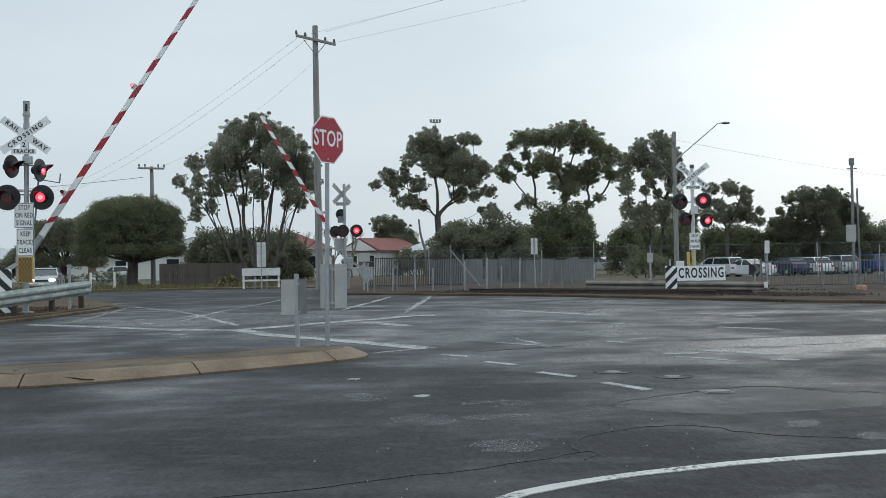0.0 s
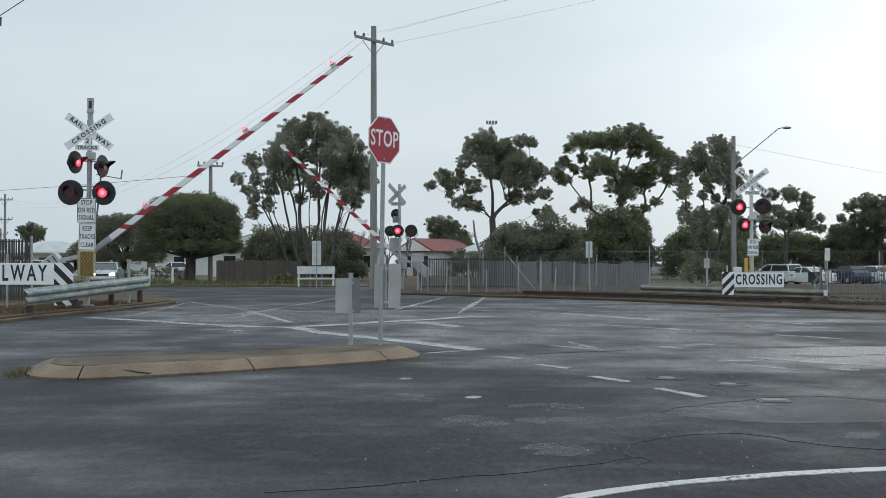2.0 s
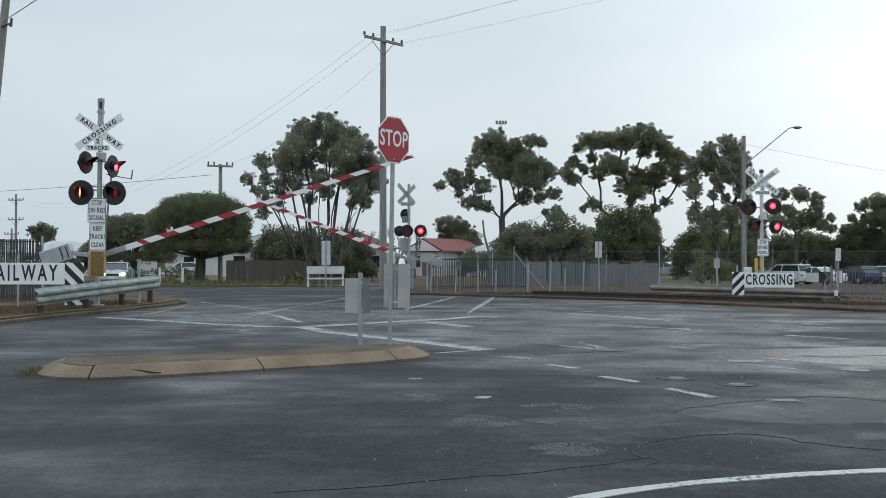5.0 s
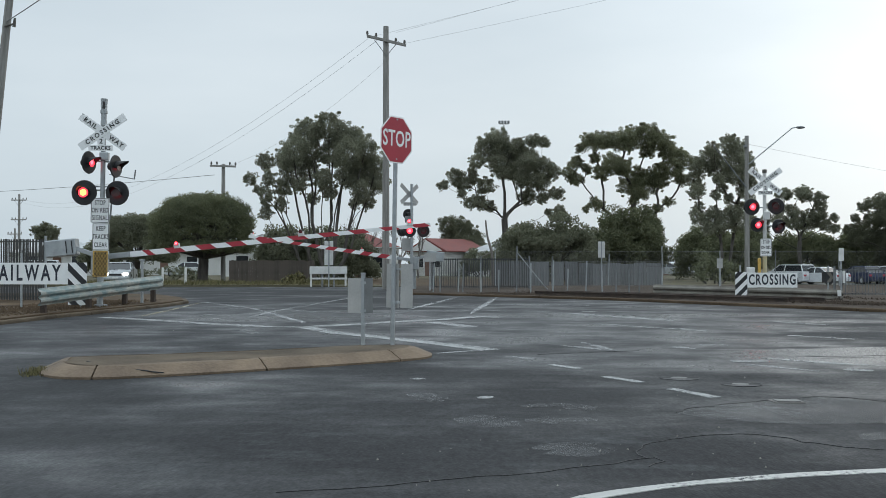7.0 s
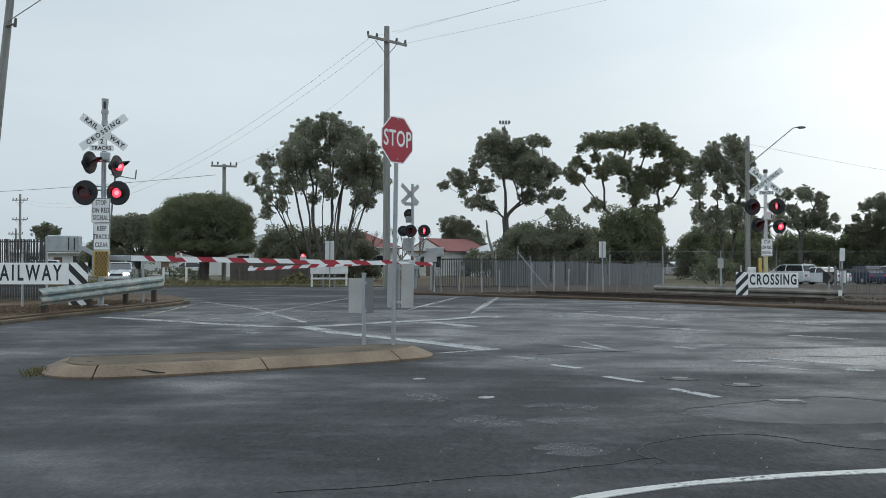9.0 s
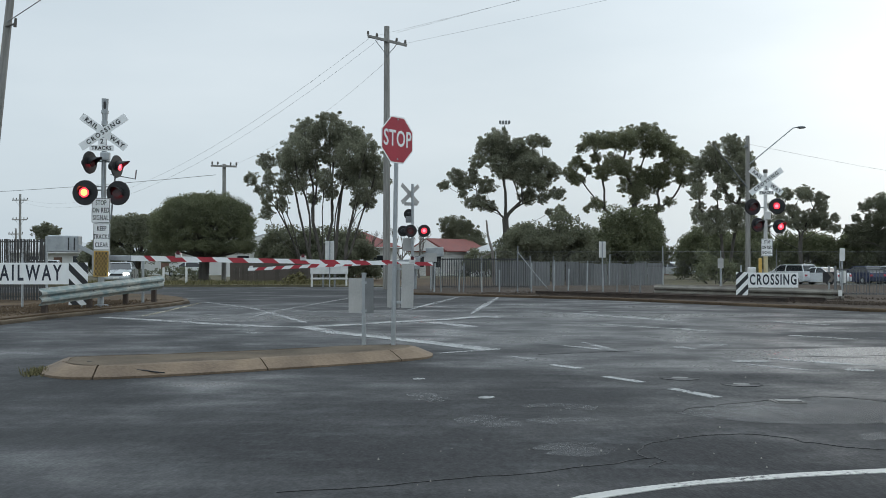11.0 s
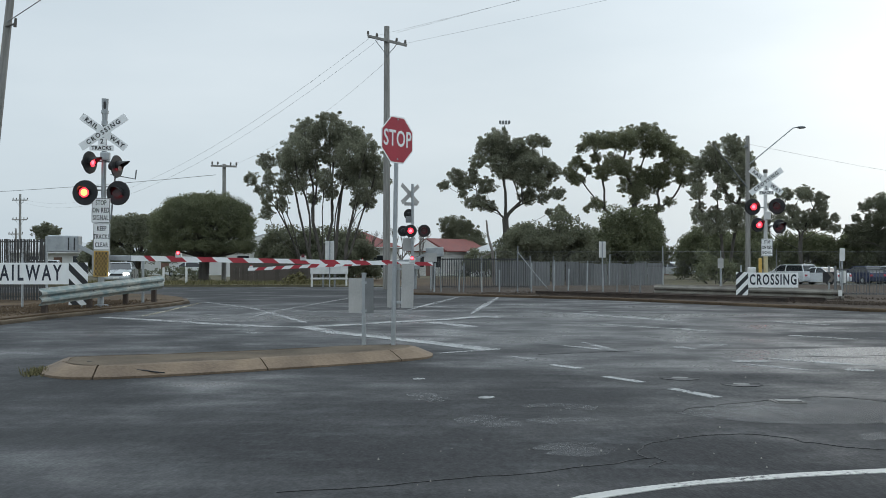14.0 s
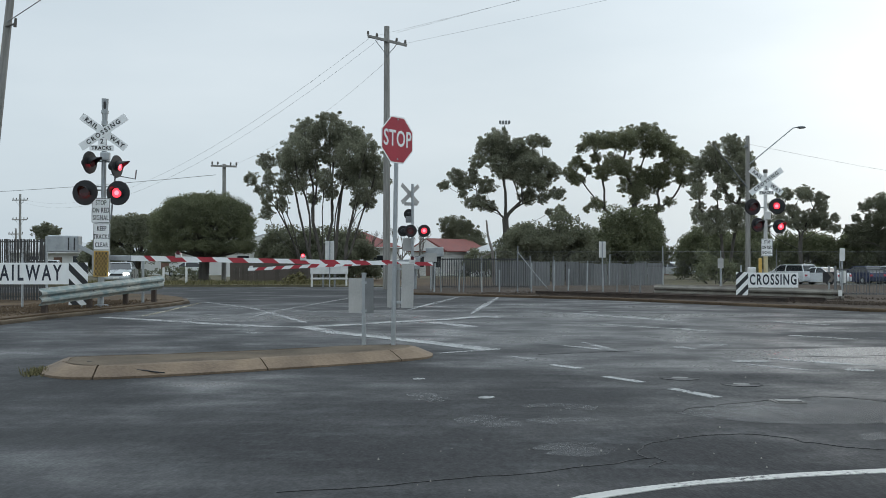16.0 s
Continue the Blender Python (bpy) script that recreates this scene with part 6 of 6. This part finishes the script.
def chain_fence(name, a, b, top, gap, label, seed, z0=0.17, cell=0.075, wire_r=0.0024, posts=()):
    """Posts with a diamond wire mesh, wires woven singly."""
    a2, b2 = Vector(a), Vector(b)
    d = b2 - a2
    L = d.length
    root = thing(name, pose(a[0], a[1], z0, 0, 0, math.degrees(math.atan2(d.y, d.x))), label, "fence")
    rng = random.Random(seed)
    for x, t in posts:
        part("post", rod((x, 0, -0.2), (x + rng.uniform(-0.05, 0.05), 0, t), 0.03, 0.03, 8), rng.choice(("galv", "galv_dull", "galv")), root)
    n = max(1, round(L / gap))
    for i in range(0 if posts else n + 1):
        t = top + rng.choice((0.05, -0.12, 0.3, 0.12, 0.02, -0.25))
        x = min(L, max(0, L * i / n + rng.uniform(-0.35, 0.35)))
        part("post", rod((x, 0, -0.2), (x + rng.uniform(-0.06, 0.06), 0, t), 0.027, 0.027, 8), rng.choice(("galv", "galv_dull", "galv")), root)
    part("rail", rod((0, 0, top), (L, 0, top), 0.006, None, 6), "galv_dull", root)
    v, f = [], []
    k = int((L + top) / cell)
    for s in (1, -1):
        for i in range(k):
            x0 = i * cell - (top if s > 0 else 0)
            z_a, z_b = 0.04, top
            xa, xb = (x0, x0 + top) if s > 0 else (x0, x0 - top)
            if xa > L or xb < 0 or xb > L + top or xa < -top:
                continue
            ta = max(0, (0 - xa) / (xb - xa)) if xa < 0 else (max(0, (L - xa) / (xb - xa)) if xa > L else 0)
            tb = min(1, (L - xa) / (xb - xa)) if xb > L else (min(1, (0 - xa) / (xb - xa)) if xb < 0 else 1)
            p, q = Vector((xa + (xb - xa) * ta, 0.02, z_a + (z_b - z_a) * ta)), Vector((xa + (xb - xa) * tb, 0.02, z_a + (z_b - z_a) * tb))
            if (q - p).length > 0.05:
                tube(v, f, p, q, wire_r, wire_r, 3)
    tagged(raw("chain_wire", v, f, "wire", root), kind="stuff")
    return root


near_fence = chain_fence("wire_fence", (-1.1, 44.6), (9.6, 43.4), 1.36, 1.5, "chain wire fence on leaning steel posts beside the railway", 2, wire_r=0.0019,
                         posts=((0.72, 1.3), (1.03, 1.07), (1.79, 1.07), (1.98, 1.3), (2.77, 1.3), (3.51, 1.02), (4.27, 2.02), (4.86, 1.3), (5.79, 1.42), (6.39, 1.07), (7.17, 1.4), (7.86, 0.97), (8.41, 1.21), (8.96, 1.07), (9.37, 1.21), (10.29, 1.04)))
part("brace", rod((3.2 + 1.1, 0.02, 1.75), (4.45 + 1.1, 0.3, 0.2), 0.022, 0.022, 8), "galv", near_fence)
rail_fence("picket_fence", (14.0, 37.3), (22.5, 35.5), 1.1, 0.15, 2.2, 0.11, 0.02, "dark steel picket fence before the car park", ("galv_dull", "picket", "picket"), post_r=0.035)
rail_fence("picket_fence", (-20.0, 34.5), (-12.9, 34.0), 2.0, 0.02, 2.6, 0.054, 0.036, "dark steel picket fence beside the railway", ("galv", "dark_steel", "dark_steel"), z0=0.25)
chain_fence("wire_fence", (3.0, 58.9), (40.0, 55.0), 1.95, 3.1, "tall chain wire fence along the car park", 5, cell=0.11, wire_r=0.0018)

rail_fence("picket_fence", (-0.5, 50.5), (4.2, 50.5), 1.55, 0.1, 2.3, 0.085, 0.036, "dark grey steel picket fence beyond the railway", ("galv_dull", "dark_steel", "dark_steel"))


def sheet_fence():
    """Old ribbed steel sheets of uneven height, each nailed to two rails."""
    root = thing("sheet_fence", pose(3.1, 60.6, 0.15), "weathered grey ribbed steel sheet fence behind the railway", "fence")
    rng = random.Random(31)
    x, k = 0.0, 0
    while x < 9.1:
        w = rng.uniform(0.72, 0.84)
        h = (1.42 if x < 4.2 else 1.32) + rng.uniform(-0.05, 0.05)
        bm = bmesh.new()
        n = 20
        rows = [[bm.verts.new((w * i / n, (0.014 if (i // 2) % 2 else -0.014) + d, z)) for i in range(n + 1)] for d in (0, 0.006) for z in (0.02, h)]
        for i in range(n):
            bm.faces.new((rows[0][i], rows[0][i + 1], rows[1][i + 1], rows[1][i]))
            bm.faces.new((rows[3][i], rows[3][i + 1], rows[2][i + 1], rows[2][i]))
            bm.faces.new((rows[1][i], rows[1][i + 1], rows[3][i + 1], rows[3][i]))
        bmesh.ops.recalc_face_normals(bm, faces=bm.faces)
        sheet = part("steel_sheet", bm, "sheet_steel", root)
        sheet.matrix_basis = pose(x, rng.uniform(-0.01, 0.01), 0, rng.uniform(-1, 1), rng.uniform(-1, 1), 0)
        x += w + (0.01 if rng.random() < 0.8 else 0.09)
    for z in (0.3, 1.15):
        part("rail", box((x, 0.05, 0.07), (x / 2, 0.06, z)), "paling", root)
    for i in range(5):
        part("post", box((0.09, 0.09, 1.5), (0.1 + i * (x - 0.2) / 4, 0.13, 0.65), 0.005), "paling", root)


sheet_fence()


def paling_fence():
    root = thing("paling_fence", pose(-13.4, 66, 0.15), "dark brown timber paling fence behind the road", "fence")
    L = 5.4
    rng = random.Random(8)
    bm0 = box((0.145, 0.02, 1.5), (0, 0, 0.75), 0.0)
    first = part("paling", bm0, "paling", root)
    for i in range(1, int(L / 0.15)):
        o = new("paling", first.data)
        o.parent = root
        o.matrix_basis = pose(i * 0.15, rng.uniform(-0.008, 0.008), rng.uniform(-0.03, 0.03))
    for z in (0.35, 1.2):
        part("rail", box((L, 0.05, 0.08), (L / 2, 0.05, z)), "paling", root)


paling_fence()


# ---- roadside signs ----
def post_sign(at, h, w, hh, label, mat="dirty_white", turn=0.0, split=False):
    root = thing("post_sign", pose(at[0], at[1], at[2], 0, 0, turn), label, "sign")
    part("post", rod((0, 0, -0.2), (0, 0, h), 0.035, 0.035, 10), "galv", root)
    for s in ((-1, 1) if split else (0,)):
        ww = w * 0.47 if split else w
        b = part("panel", plate(rounded(ww, hh, 0.02), 0.008), mat, root)
        b.matrix_basis = pose(s * w * 0.27, -0.05 if not split else 0.05, h - hh / 2, 0, 0, s * -24)
    return root


post_sign((-6.3, 58, 0.17), 2.55, 0.5, 1.35, "pale sign backs on a post beside the road", split=True)
post_sign((8.4, 55, 0.17), 2.45, 0.36, 0.85, "pale sign back on a post by the fence", split=True)
post_sign((17.2, 45, 0.17), 1.95, 0.22, 0.55, "small white sign on a thin post")
post_sign((14.35, 54, 0.17), 1.55, 0.3, 0.5, "small grey sign plate on a post", "grey_plate")
post_sign((-0.55, 47, 0.17), 1.75, 0.55, 0.38, "small grey sign plate on a post", "grey_plate")


def chevron_board():
    root = thing("chevron_sign", pose(15.35, 41.5, 0.17), "black and white chevron board on a post", "sign")
    part("post", rod((0, 0, -0.2), (0, 0, 1.2), 0.035), "galv", root)
    b = part("panel", plate([(-0.27, -0.21), (0.27, -0.21), (0.27, 0.21), (-0.27, 0.21)], 0.008), "black", root)
    b.matrix_basis = pose(0, -0.05, 0.74)
    part("arrow", plate([(-0.08, 0.19), (0.06, 0.19), (0.21, 0.0), (0.06, -0.19), (-0.08, -0.19), (0.06, 0.0)], 0.003, pose(0, -0.003, 0)), "beam_old", b)
    part("reflector", box((0.15, 0.02, 0.5), (0.62, -0.05, 0.75), 0.005), "dirty_white", root)


chevron_board()


def low_barrier():
    root = thing("barrier_board", pose(-6.35, 58.3, 0.17), "low white barrier board on short posts", "barrier")
    part("board", box((2.1, 0.05, 0.42), (0, -0.04, 0.92), 0.01), "dirty_white", root)
    for x in (-0.98, -0.35, 0.3, 0.95):
        part("post", box((0.1, 0.1, 1.1), (x, 0.04, 0.5), 0.01), "galv_dull" if abs(x) < 0.9 else "dirty_white", root)
    part("rail", box((2.1, 0.04, 0.1), (0, -0.03, 0.45), 0.01), "dirty_white", root)


low_barrier()
for x in (-15.24, -16.6):
    o = thing("white_post", pose(x, 62, 0.15), "short white marker post on the grass verge", "post", "white posts")
    part("post", box((0.11, 0.11, 1.15), (0, 0, 0.5), 0.01), "dirty_white", o)
tall = thing("signal_post", pose(17.0, 36.2, 0.2), "tall thin grey post with a small head", "post")
part("post", rod((0, 0, -0.2), (0, 0, 4.5), 0.05, 0.045, 10), "galv_dull", tall)
part("head", box((0.16, 0.14, 0.26), (0, 0, 4.55), 0.02), "galv_dull", tall)
part("arm", rod((-0.18, 0, 4.3), (0.18, 0, 4.3), 0.02), "galv_dull", tall)

part("sign_back", plate(rounded(0.36, 0.6, 0.02), 0.008, pose(-0.1, -0.06, 2.0)), "grey_plate", tall)
part("brace_post", rod((0.26, 0.05, -0.2), (0.2, 0.05, 3.6), 0.04, 0.035, 8), "galv_dull", tall)
marker = thing("marker_post", pose(13.2, 34.7, 0.22), "small white marker plate by the guard rail", "marker")
part("post", box((0.05, 0.03, 0.42), (0, 0.01, 0.14), 0.004), "rust", marker)
part("panel", box((0.13, 0.015, 0.2), (0, -0.012, 0.25), 0.004), "dirty_white", marker)
lump = thing("concrete_lump", pose(16.5, 34.6, 0.22, 0, 8, 25), "broken pale orange block lying on the ballast", "rubble")
part("lump", box((0.34, 0.22, 0.2), (0, 0, 0.07), 0.05), "orange", lump)


# ---- houses ----
def house(at, w, d, wall_h, roof_h, walls, roof, label, turn=0.0, gable=True, windows=((-0.25, 1.2, 1.2), (0.25, 1.2, 1.2))):
    root = thing("house", pose(*at, 0, 0, turn), label, "house")
    part("wall", box((w, d, wall_h + 0.2), (0, 0, wall_h / 2 - 0.1)), walls, root)
    bm = bmesh.new()
    e = 0.45
    pts = ((-w / 2 - e, -d / 2 - e, 0), (w / 2 + e, -d / 2 - e, 0), (w / 2 + e, d / 2 + e, 0), (-w / 2 - e, d / 2 + e, 0))
    lo = [bm.verts.new((x, y, wall_h)) for x, y, _ in pts]
    up = [bm.verts.new((x, y, wall_h + 0.12)) for x, y, _ in pts]
    if gable:
        r = [bm.verts.new((0, -d / 2 - e, wall_h + roof_h)), bm.verts.new((0, d / 2 + e, wall_h + roof_h))]
        faces = [(up[0], up[1], r[0]), (up[2], up[3], r[1]), (up[1], up[2], r[1], r[0]), (up[3], up[0], r[0], r[1])]
    else:
        k = max(0.1, w / 2 - d / 2)
        r = [bm.verts.new((-k, 0, wall_h + roof_h)), bm.verts.new((k, 0, wall_h + roof_h))]
        faces = [(up[0], up[1], r[1], r[0]), (up[1], up[2], r[1]), (up[2], up[3], r[0], r[1]), (up[3], up[0], r[0])]
    for q in faces:
        bm.faces.new(q)
    for i in range(4):
        bm.faces.new((lo[i], lo[(i + 1) % 4], up[(i + 1) % 4], up[i]))
    bm.faces.new(lo[::-1])
    bmesh.ops.recalc_face_normals(bm, faces=bm.faces)
    part("roof", bm, roof, root)
    if gable:
        part("gable", plate([(-w / 2, 0), (w / 2, 0), (0, roof_h - 0.25)], 0.1, pose(0, -d / 2 - e - 0.06, wall_h + 0.1)), walls, root)
    part("gutter", box((w + 1.0, 0.12, 0.12), (0, -d / 2 - e - 0.06, wall_h + 0.04)), "dirty_white", root) if not gable else None
    for fx, ww, hh in windows:
        win = part("window", box((ww + 0.16, 0.1, hh + 0.16), (fx * w, -d / 2 - 0.02, 1.55)), "dirty_white", root)
        part("pane", box((ww, 0.04, hh), (fx * w, -d / 2 - 0.07, 1.55)), "glass", win)
    part("door", box((0.9, 0.08, 2.05), (0.02 * w, -d / 2 - 0.03, 1.02)), "brick_dark", root)
    return root


house((-8.4, 108, 0.12), 7.5, 7, 2.9, 1.7, "render_white", "roof_red", "white house with a red tiled hip roof", gable=False)
house((0.6, 116, 0.12), 4.8, 7, 2.6, 1.5, "render_white", "roof_red", "white-gabled house with a red tiled roof", turn=-38)
house((-19.5, 112, 0.12), 8, 8, 2.7, 1.7, "render_white", "roof_grey", "pale house with a gabled roof", turn=12)
house((-32.5, 125, 0.12), 14, 8, 2.6, 1.3, "render_white", "roof_grey", "long low pale house with a grey roof", gable=False)
house((22.8, 128, 0.12), 8, 8, 2.5, 1.9, "brick_dark", "roof_grey", "brick house with a pale grey roof", gable=False)
house((-43.0, 120, 0.12), 10, 8, 2.5, 1.4, "render_white", "roof_grey", "pale low building beyond the railway", gable=False)
house((7.5, 112, 0.12), 9, 7, 2.5, 1.5, "render_white", "roof_grey", "pale house behind dark shrubs", gable=False)


# ---- cars ----
def car(at, turn, paint, label, kind="sedan", lights=False):
    """Side profiles lofted across the width, with glass, wheels, lamps and bumpers."""
    root = thing("car", pose(*at, 0, 0, turn), label, "car", "parked cars" if not lights else "")
    L = {"sedan": 4.6, "wagon": 4.7, "hatch": 4.1}[kind]
    W = 1.78
    H = {"sedan": 1.42, "wagon": 1.62, "hatch": 1.5}[kind]
    deck = {"sedan": 0.96, "wagon": 1.08, "hatch": 0.98}[kind]
    h = L / 2
    body = [(-h, 0.32), (-h + 0.04, 0.62), (-h + 0.12, deck - 0.18), (-h + 0.95, deck - 0.04), (-h + 1.3, deck), (h - (1.0 if kind == "sedan" else 0.3), deck + 0.02),
            (h - 0.1, deck - 0.02), (h, 0.62), (h - 0.03, 0.32), (h - 0.4, 0.2), (-h + 0.4, 0.2)]
    bm = bmesh.new()
    rows = []
    for y, s, dz in ((-W / 2, 0.965, 0.02), (-W / 2 + 0.07, 1.0, 0.0), (W / 2 - 0.07, 1.0, 0.0), (W / 2, 0.965, 0.02)):
        rows.append([bm.verts.new((x * s, y, z - (dz if z > 0.5 else -dz))) for x, z in body])
    for r0, r1 in zip(rows, rows[1:]):
        for i in range(len(body)):
            bm.faces.new((r0[i], r0[(i + 1) % len(body)], r1[(i + 1) % len(body)], r1[i]))
    bm.faces.new(rows[0][::-1]), bm.faces.new(rows[-1])
    bmesh.ops.recalc_face_normals(bm, faces=bm.faces)
    part("body", bm, paint, root)
    back = {"sedan": h - 1.0, "wagon": h - 0.15, "hatch": h - 0.2}[kind]
    top_b = {"sedan": h - 1.75, "wagon": h - 0.45, "hatch": h - 0.75}[kind]
    cab = [(-h + 1.2, deck), (-h + 1.95, H - 0.05), (-h + 2.3, H), (top_b, H - 0.01), (back, deck)]
    for name, mat, inset, lo, hi, grow in (("cabin_glass", "glass", 0.0, 0, 1, 0.0), ("roof_panel", paint, 0.0, 0.86, 1, 0.012)):
        bm = bmesh.new()
        rows = []
        for sgn in (-1, 1):
            row = []
            for x, z in cab:
                zz = max(z, deck + lo * (H - deck))
                if lo:
                    t = 0 if z < H - 0.06 else 1
                    x = x if t else (cab[1][0] - 0.06 if x < 0 else cab[3][0] + 0.08)
                y = (W / 2 - 0.06) - 0.17 * (zz - deck) / (H - deck) + grow
                row.append(bm.verts.new((x, sgn * y, zz + grow)))
            rows.append(row)
        k = len(cab)
        for i in range(k):
            bm.faces.new((rows[0][i], rows[0][(i + 1) % k], rows[1][(i + 1) % k], rows[1][i]))
        bm.faces.new(rows[0][::-1]), bm.faces.new(rows[1])
        bmesh.ops.recalc_face_normals(bm, faces=bm.faces)
        part(name, bm, mat, root)
    for sgn in (-1, 1):
        for x0, x1 in (((-h + 1.22, -h + 1.97)), ((0.1 if kind != "wagon" else 0.25), (0.12 if kind != "wagon" else 0.27)), ((back - 0.02, top_b + 0.0))):
            y0, y1 = sgn * (W / 2 - 0.052), sgn * (W / 2 - 0.215)
            part("pillar", rod((x0, y0, deck), (x1, y1, H - 0.03), 0.045, 0.04, 6), paint, root)
        for x in (-h + 0.85, h - 0.85):
            w = part("wheel", rod((x, sgn * (W / 2 - 0.17), 0.32), (x, sgn * (W / 2 + 0.01), 0.32), 0.32, 0.31, 20), "rubber", root)
            part("rim", rod((x, sgn * (W / 2 - 0.02), 0.32), (x, sgn * (W / 2 + 0.02), 0.32), 0.2, 0.17, 14), "galv", w)
        part("headlight", box((0.1, 0.36, 0.15), (-h + 0.06, sgn * 0.62, 0.66), 0.03), "headlight" if lights else "galv", root)
        part("tail_light", box((0.08, 0.3, 0.16), (h - 0.05, sgn * 0.68, 0.74), 0.02), "stop_red", root)
        part("mirror", box((0.12, 0.16, 0.12), (-h + 1.5, sgn * (W / 2 + 0.06), deck + 0.06), 0.03), paint, root)
    part("grille", box((0.06, 0.8, 0.13), (-h + 0.03, 0, 0.62), 0.01), "black", root)
    part("bumper", box((0.12, W - 0.1, 0.2), (-h + 0.02, 0, 0.38), 0.04), paint, root)
    part("number_bar", box((0.03, 0.37, 0.11), (-h - 0.03, 0, 0.42), 0.004), "dirty_white", root)
    return root


car((-21.6, 70, 0.12), 100, "car_silver", "silver car waiting with headlights on", "sedan", True)
car((-26.2, 106, 0.12), 8, "car_white", "white car beyond the crossing", "hatch")
car((28.6, 86, -0.24), -62, "car_white", "white wagon parked behind the railway fence", "wagon")
car((30.4, 84, -0.24), -58, "car_white", "white sedan parked behind the railway fence", "sedan")
car((34.4, 86, -0.24), -70, "car_blue", "dark blue hatchback parked behind the fence", "hatch")
car((37.0, 87, -0.24), -74, "car_white", "white hatchback parked behind the fence", "hatch")
car((39.4, 87.5, -0.24), -80, "car_silver", "silver wagon parked behind the fence", "wagon")
car((41.9, 87, -0.24), -76, "car_blue_bright", "blue wagon parked behind the fence", "wagon")
car((24.6, 116, 0.12), 5, "car_silver", "distant silver car by a house", "sedan")
car((28.0, 118, 0.12), 5, "car_white", "distant white car by a house", "hatch")
car((-33.0, 84, 0.12), 15, "car_white", "white car behind the railway fence", "wagon")


# ---- what moves ----
def flips(start, period, lit, end=16.0):
    """Times at which a lamp goes on and off, as (time, on)."""
    out = []
    k = -1
    while start + k * period < end + 1:
        out += [(start + k * period, True), (start + k * period + lit, False)]
        k += 1
    return out


PHASES = {1: flips(0.05, 1.372, 0.69), 2: flips(0.74, 1.372, 0.69), 3: flips(0.58, 1.46, 0.73), 4: flips(1.31, 1.46, 0.73), 5: flips(0.74, 1.372, 0.69)}


def lens_rows(at, phase):
    state = False
    changes = []
    for t, on in PHASES[phase]:
        if t <= 0.001:
            state = on
        elif t < 15.99:
            changes.append((round(min(t, 15.9) * FPS) / FPS, on))
    turn = 0 if state else 180
    rows = [(0.0, pose(*at, 0, 0, turn))]
    for t, on in changes:
        if t - 1 / FPS > 0.001:
            rows.append((t - 1 / FPS, pose(*at, 0, 0, turn)))
        for i in (1, 2, 3):
            rows.append((t + (i - 1) / FPS, pose(*at, 0, 0, turn + 60 * i)))
        turn += 180
    rows.append((16.0, pose(*at, 0, 0, turn)))
    return rows


WEST = ((0, 56.5), (0.5, 50.8), (0.8, 47.7), (1.0, 45.6), (1.5, 40.9), (2.0, 37.4), (2.5, 34.0), (3.0, 30.5), (3.5, 27.0), (4.0, 23.9), (4.2, 22.7), (5.2, 16.6),
        (6.3, 10.1), (6.5, 8.8), (7.0, 5.7), (7.5, 3.6), (7.9, 1.8), (8.3, 0.2), (8.7, -0.7), (9.0, -1.1), (16, -1.1))
FAR = ((0, 60.0), (0.5, 57.0), (1.0, 53.0), (1.5, 47.5), (2.0, 43.5), (2.5, 40.0), (3.0, 35.8), (3.5, 32.0), (4.0, 28.4), (5.2, 20.0), (6.3, 12.4), (7.0, 8.3), (7.5, 5.2), (8.0, 2.2), (8.5, -0.6), (9.0, -3.0), (16, -3.0))


def motions():
    walk(west_boom, [(t, pose(0, 0, 0, 0, -a, 0)) for t, a in WEST])
    walk(far_boom, [(t, pose(0, 0, 0, 0, -a, 0)) for t, a in FAR])
    for ob, at, phase in LENSES:
        walk(ob, lens_rows(at, phase))


motions()
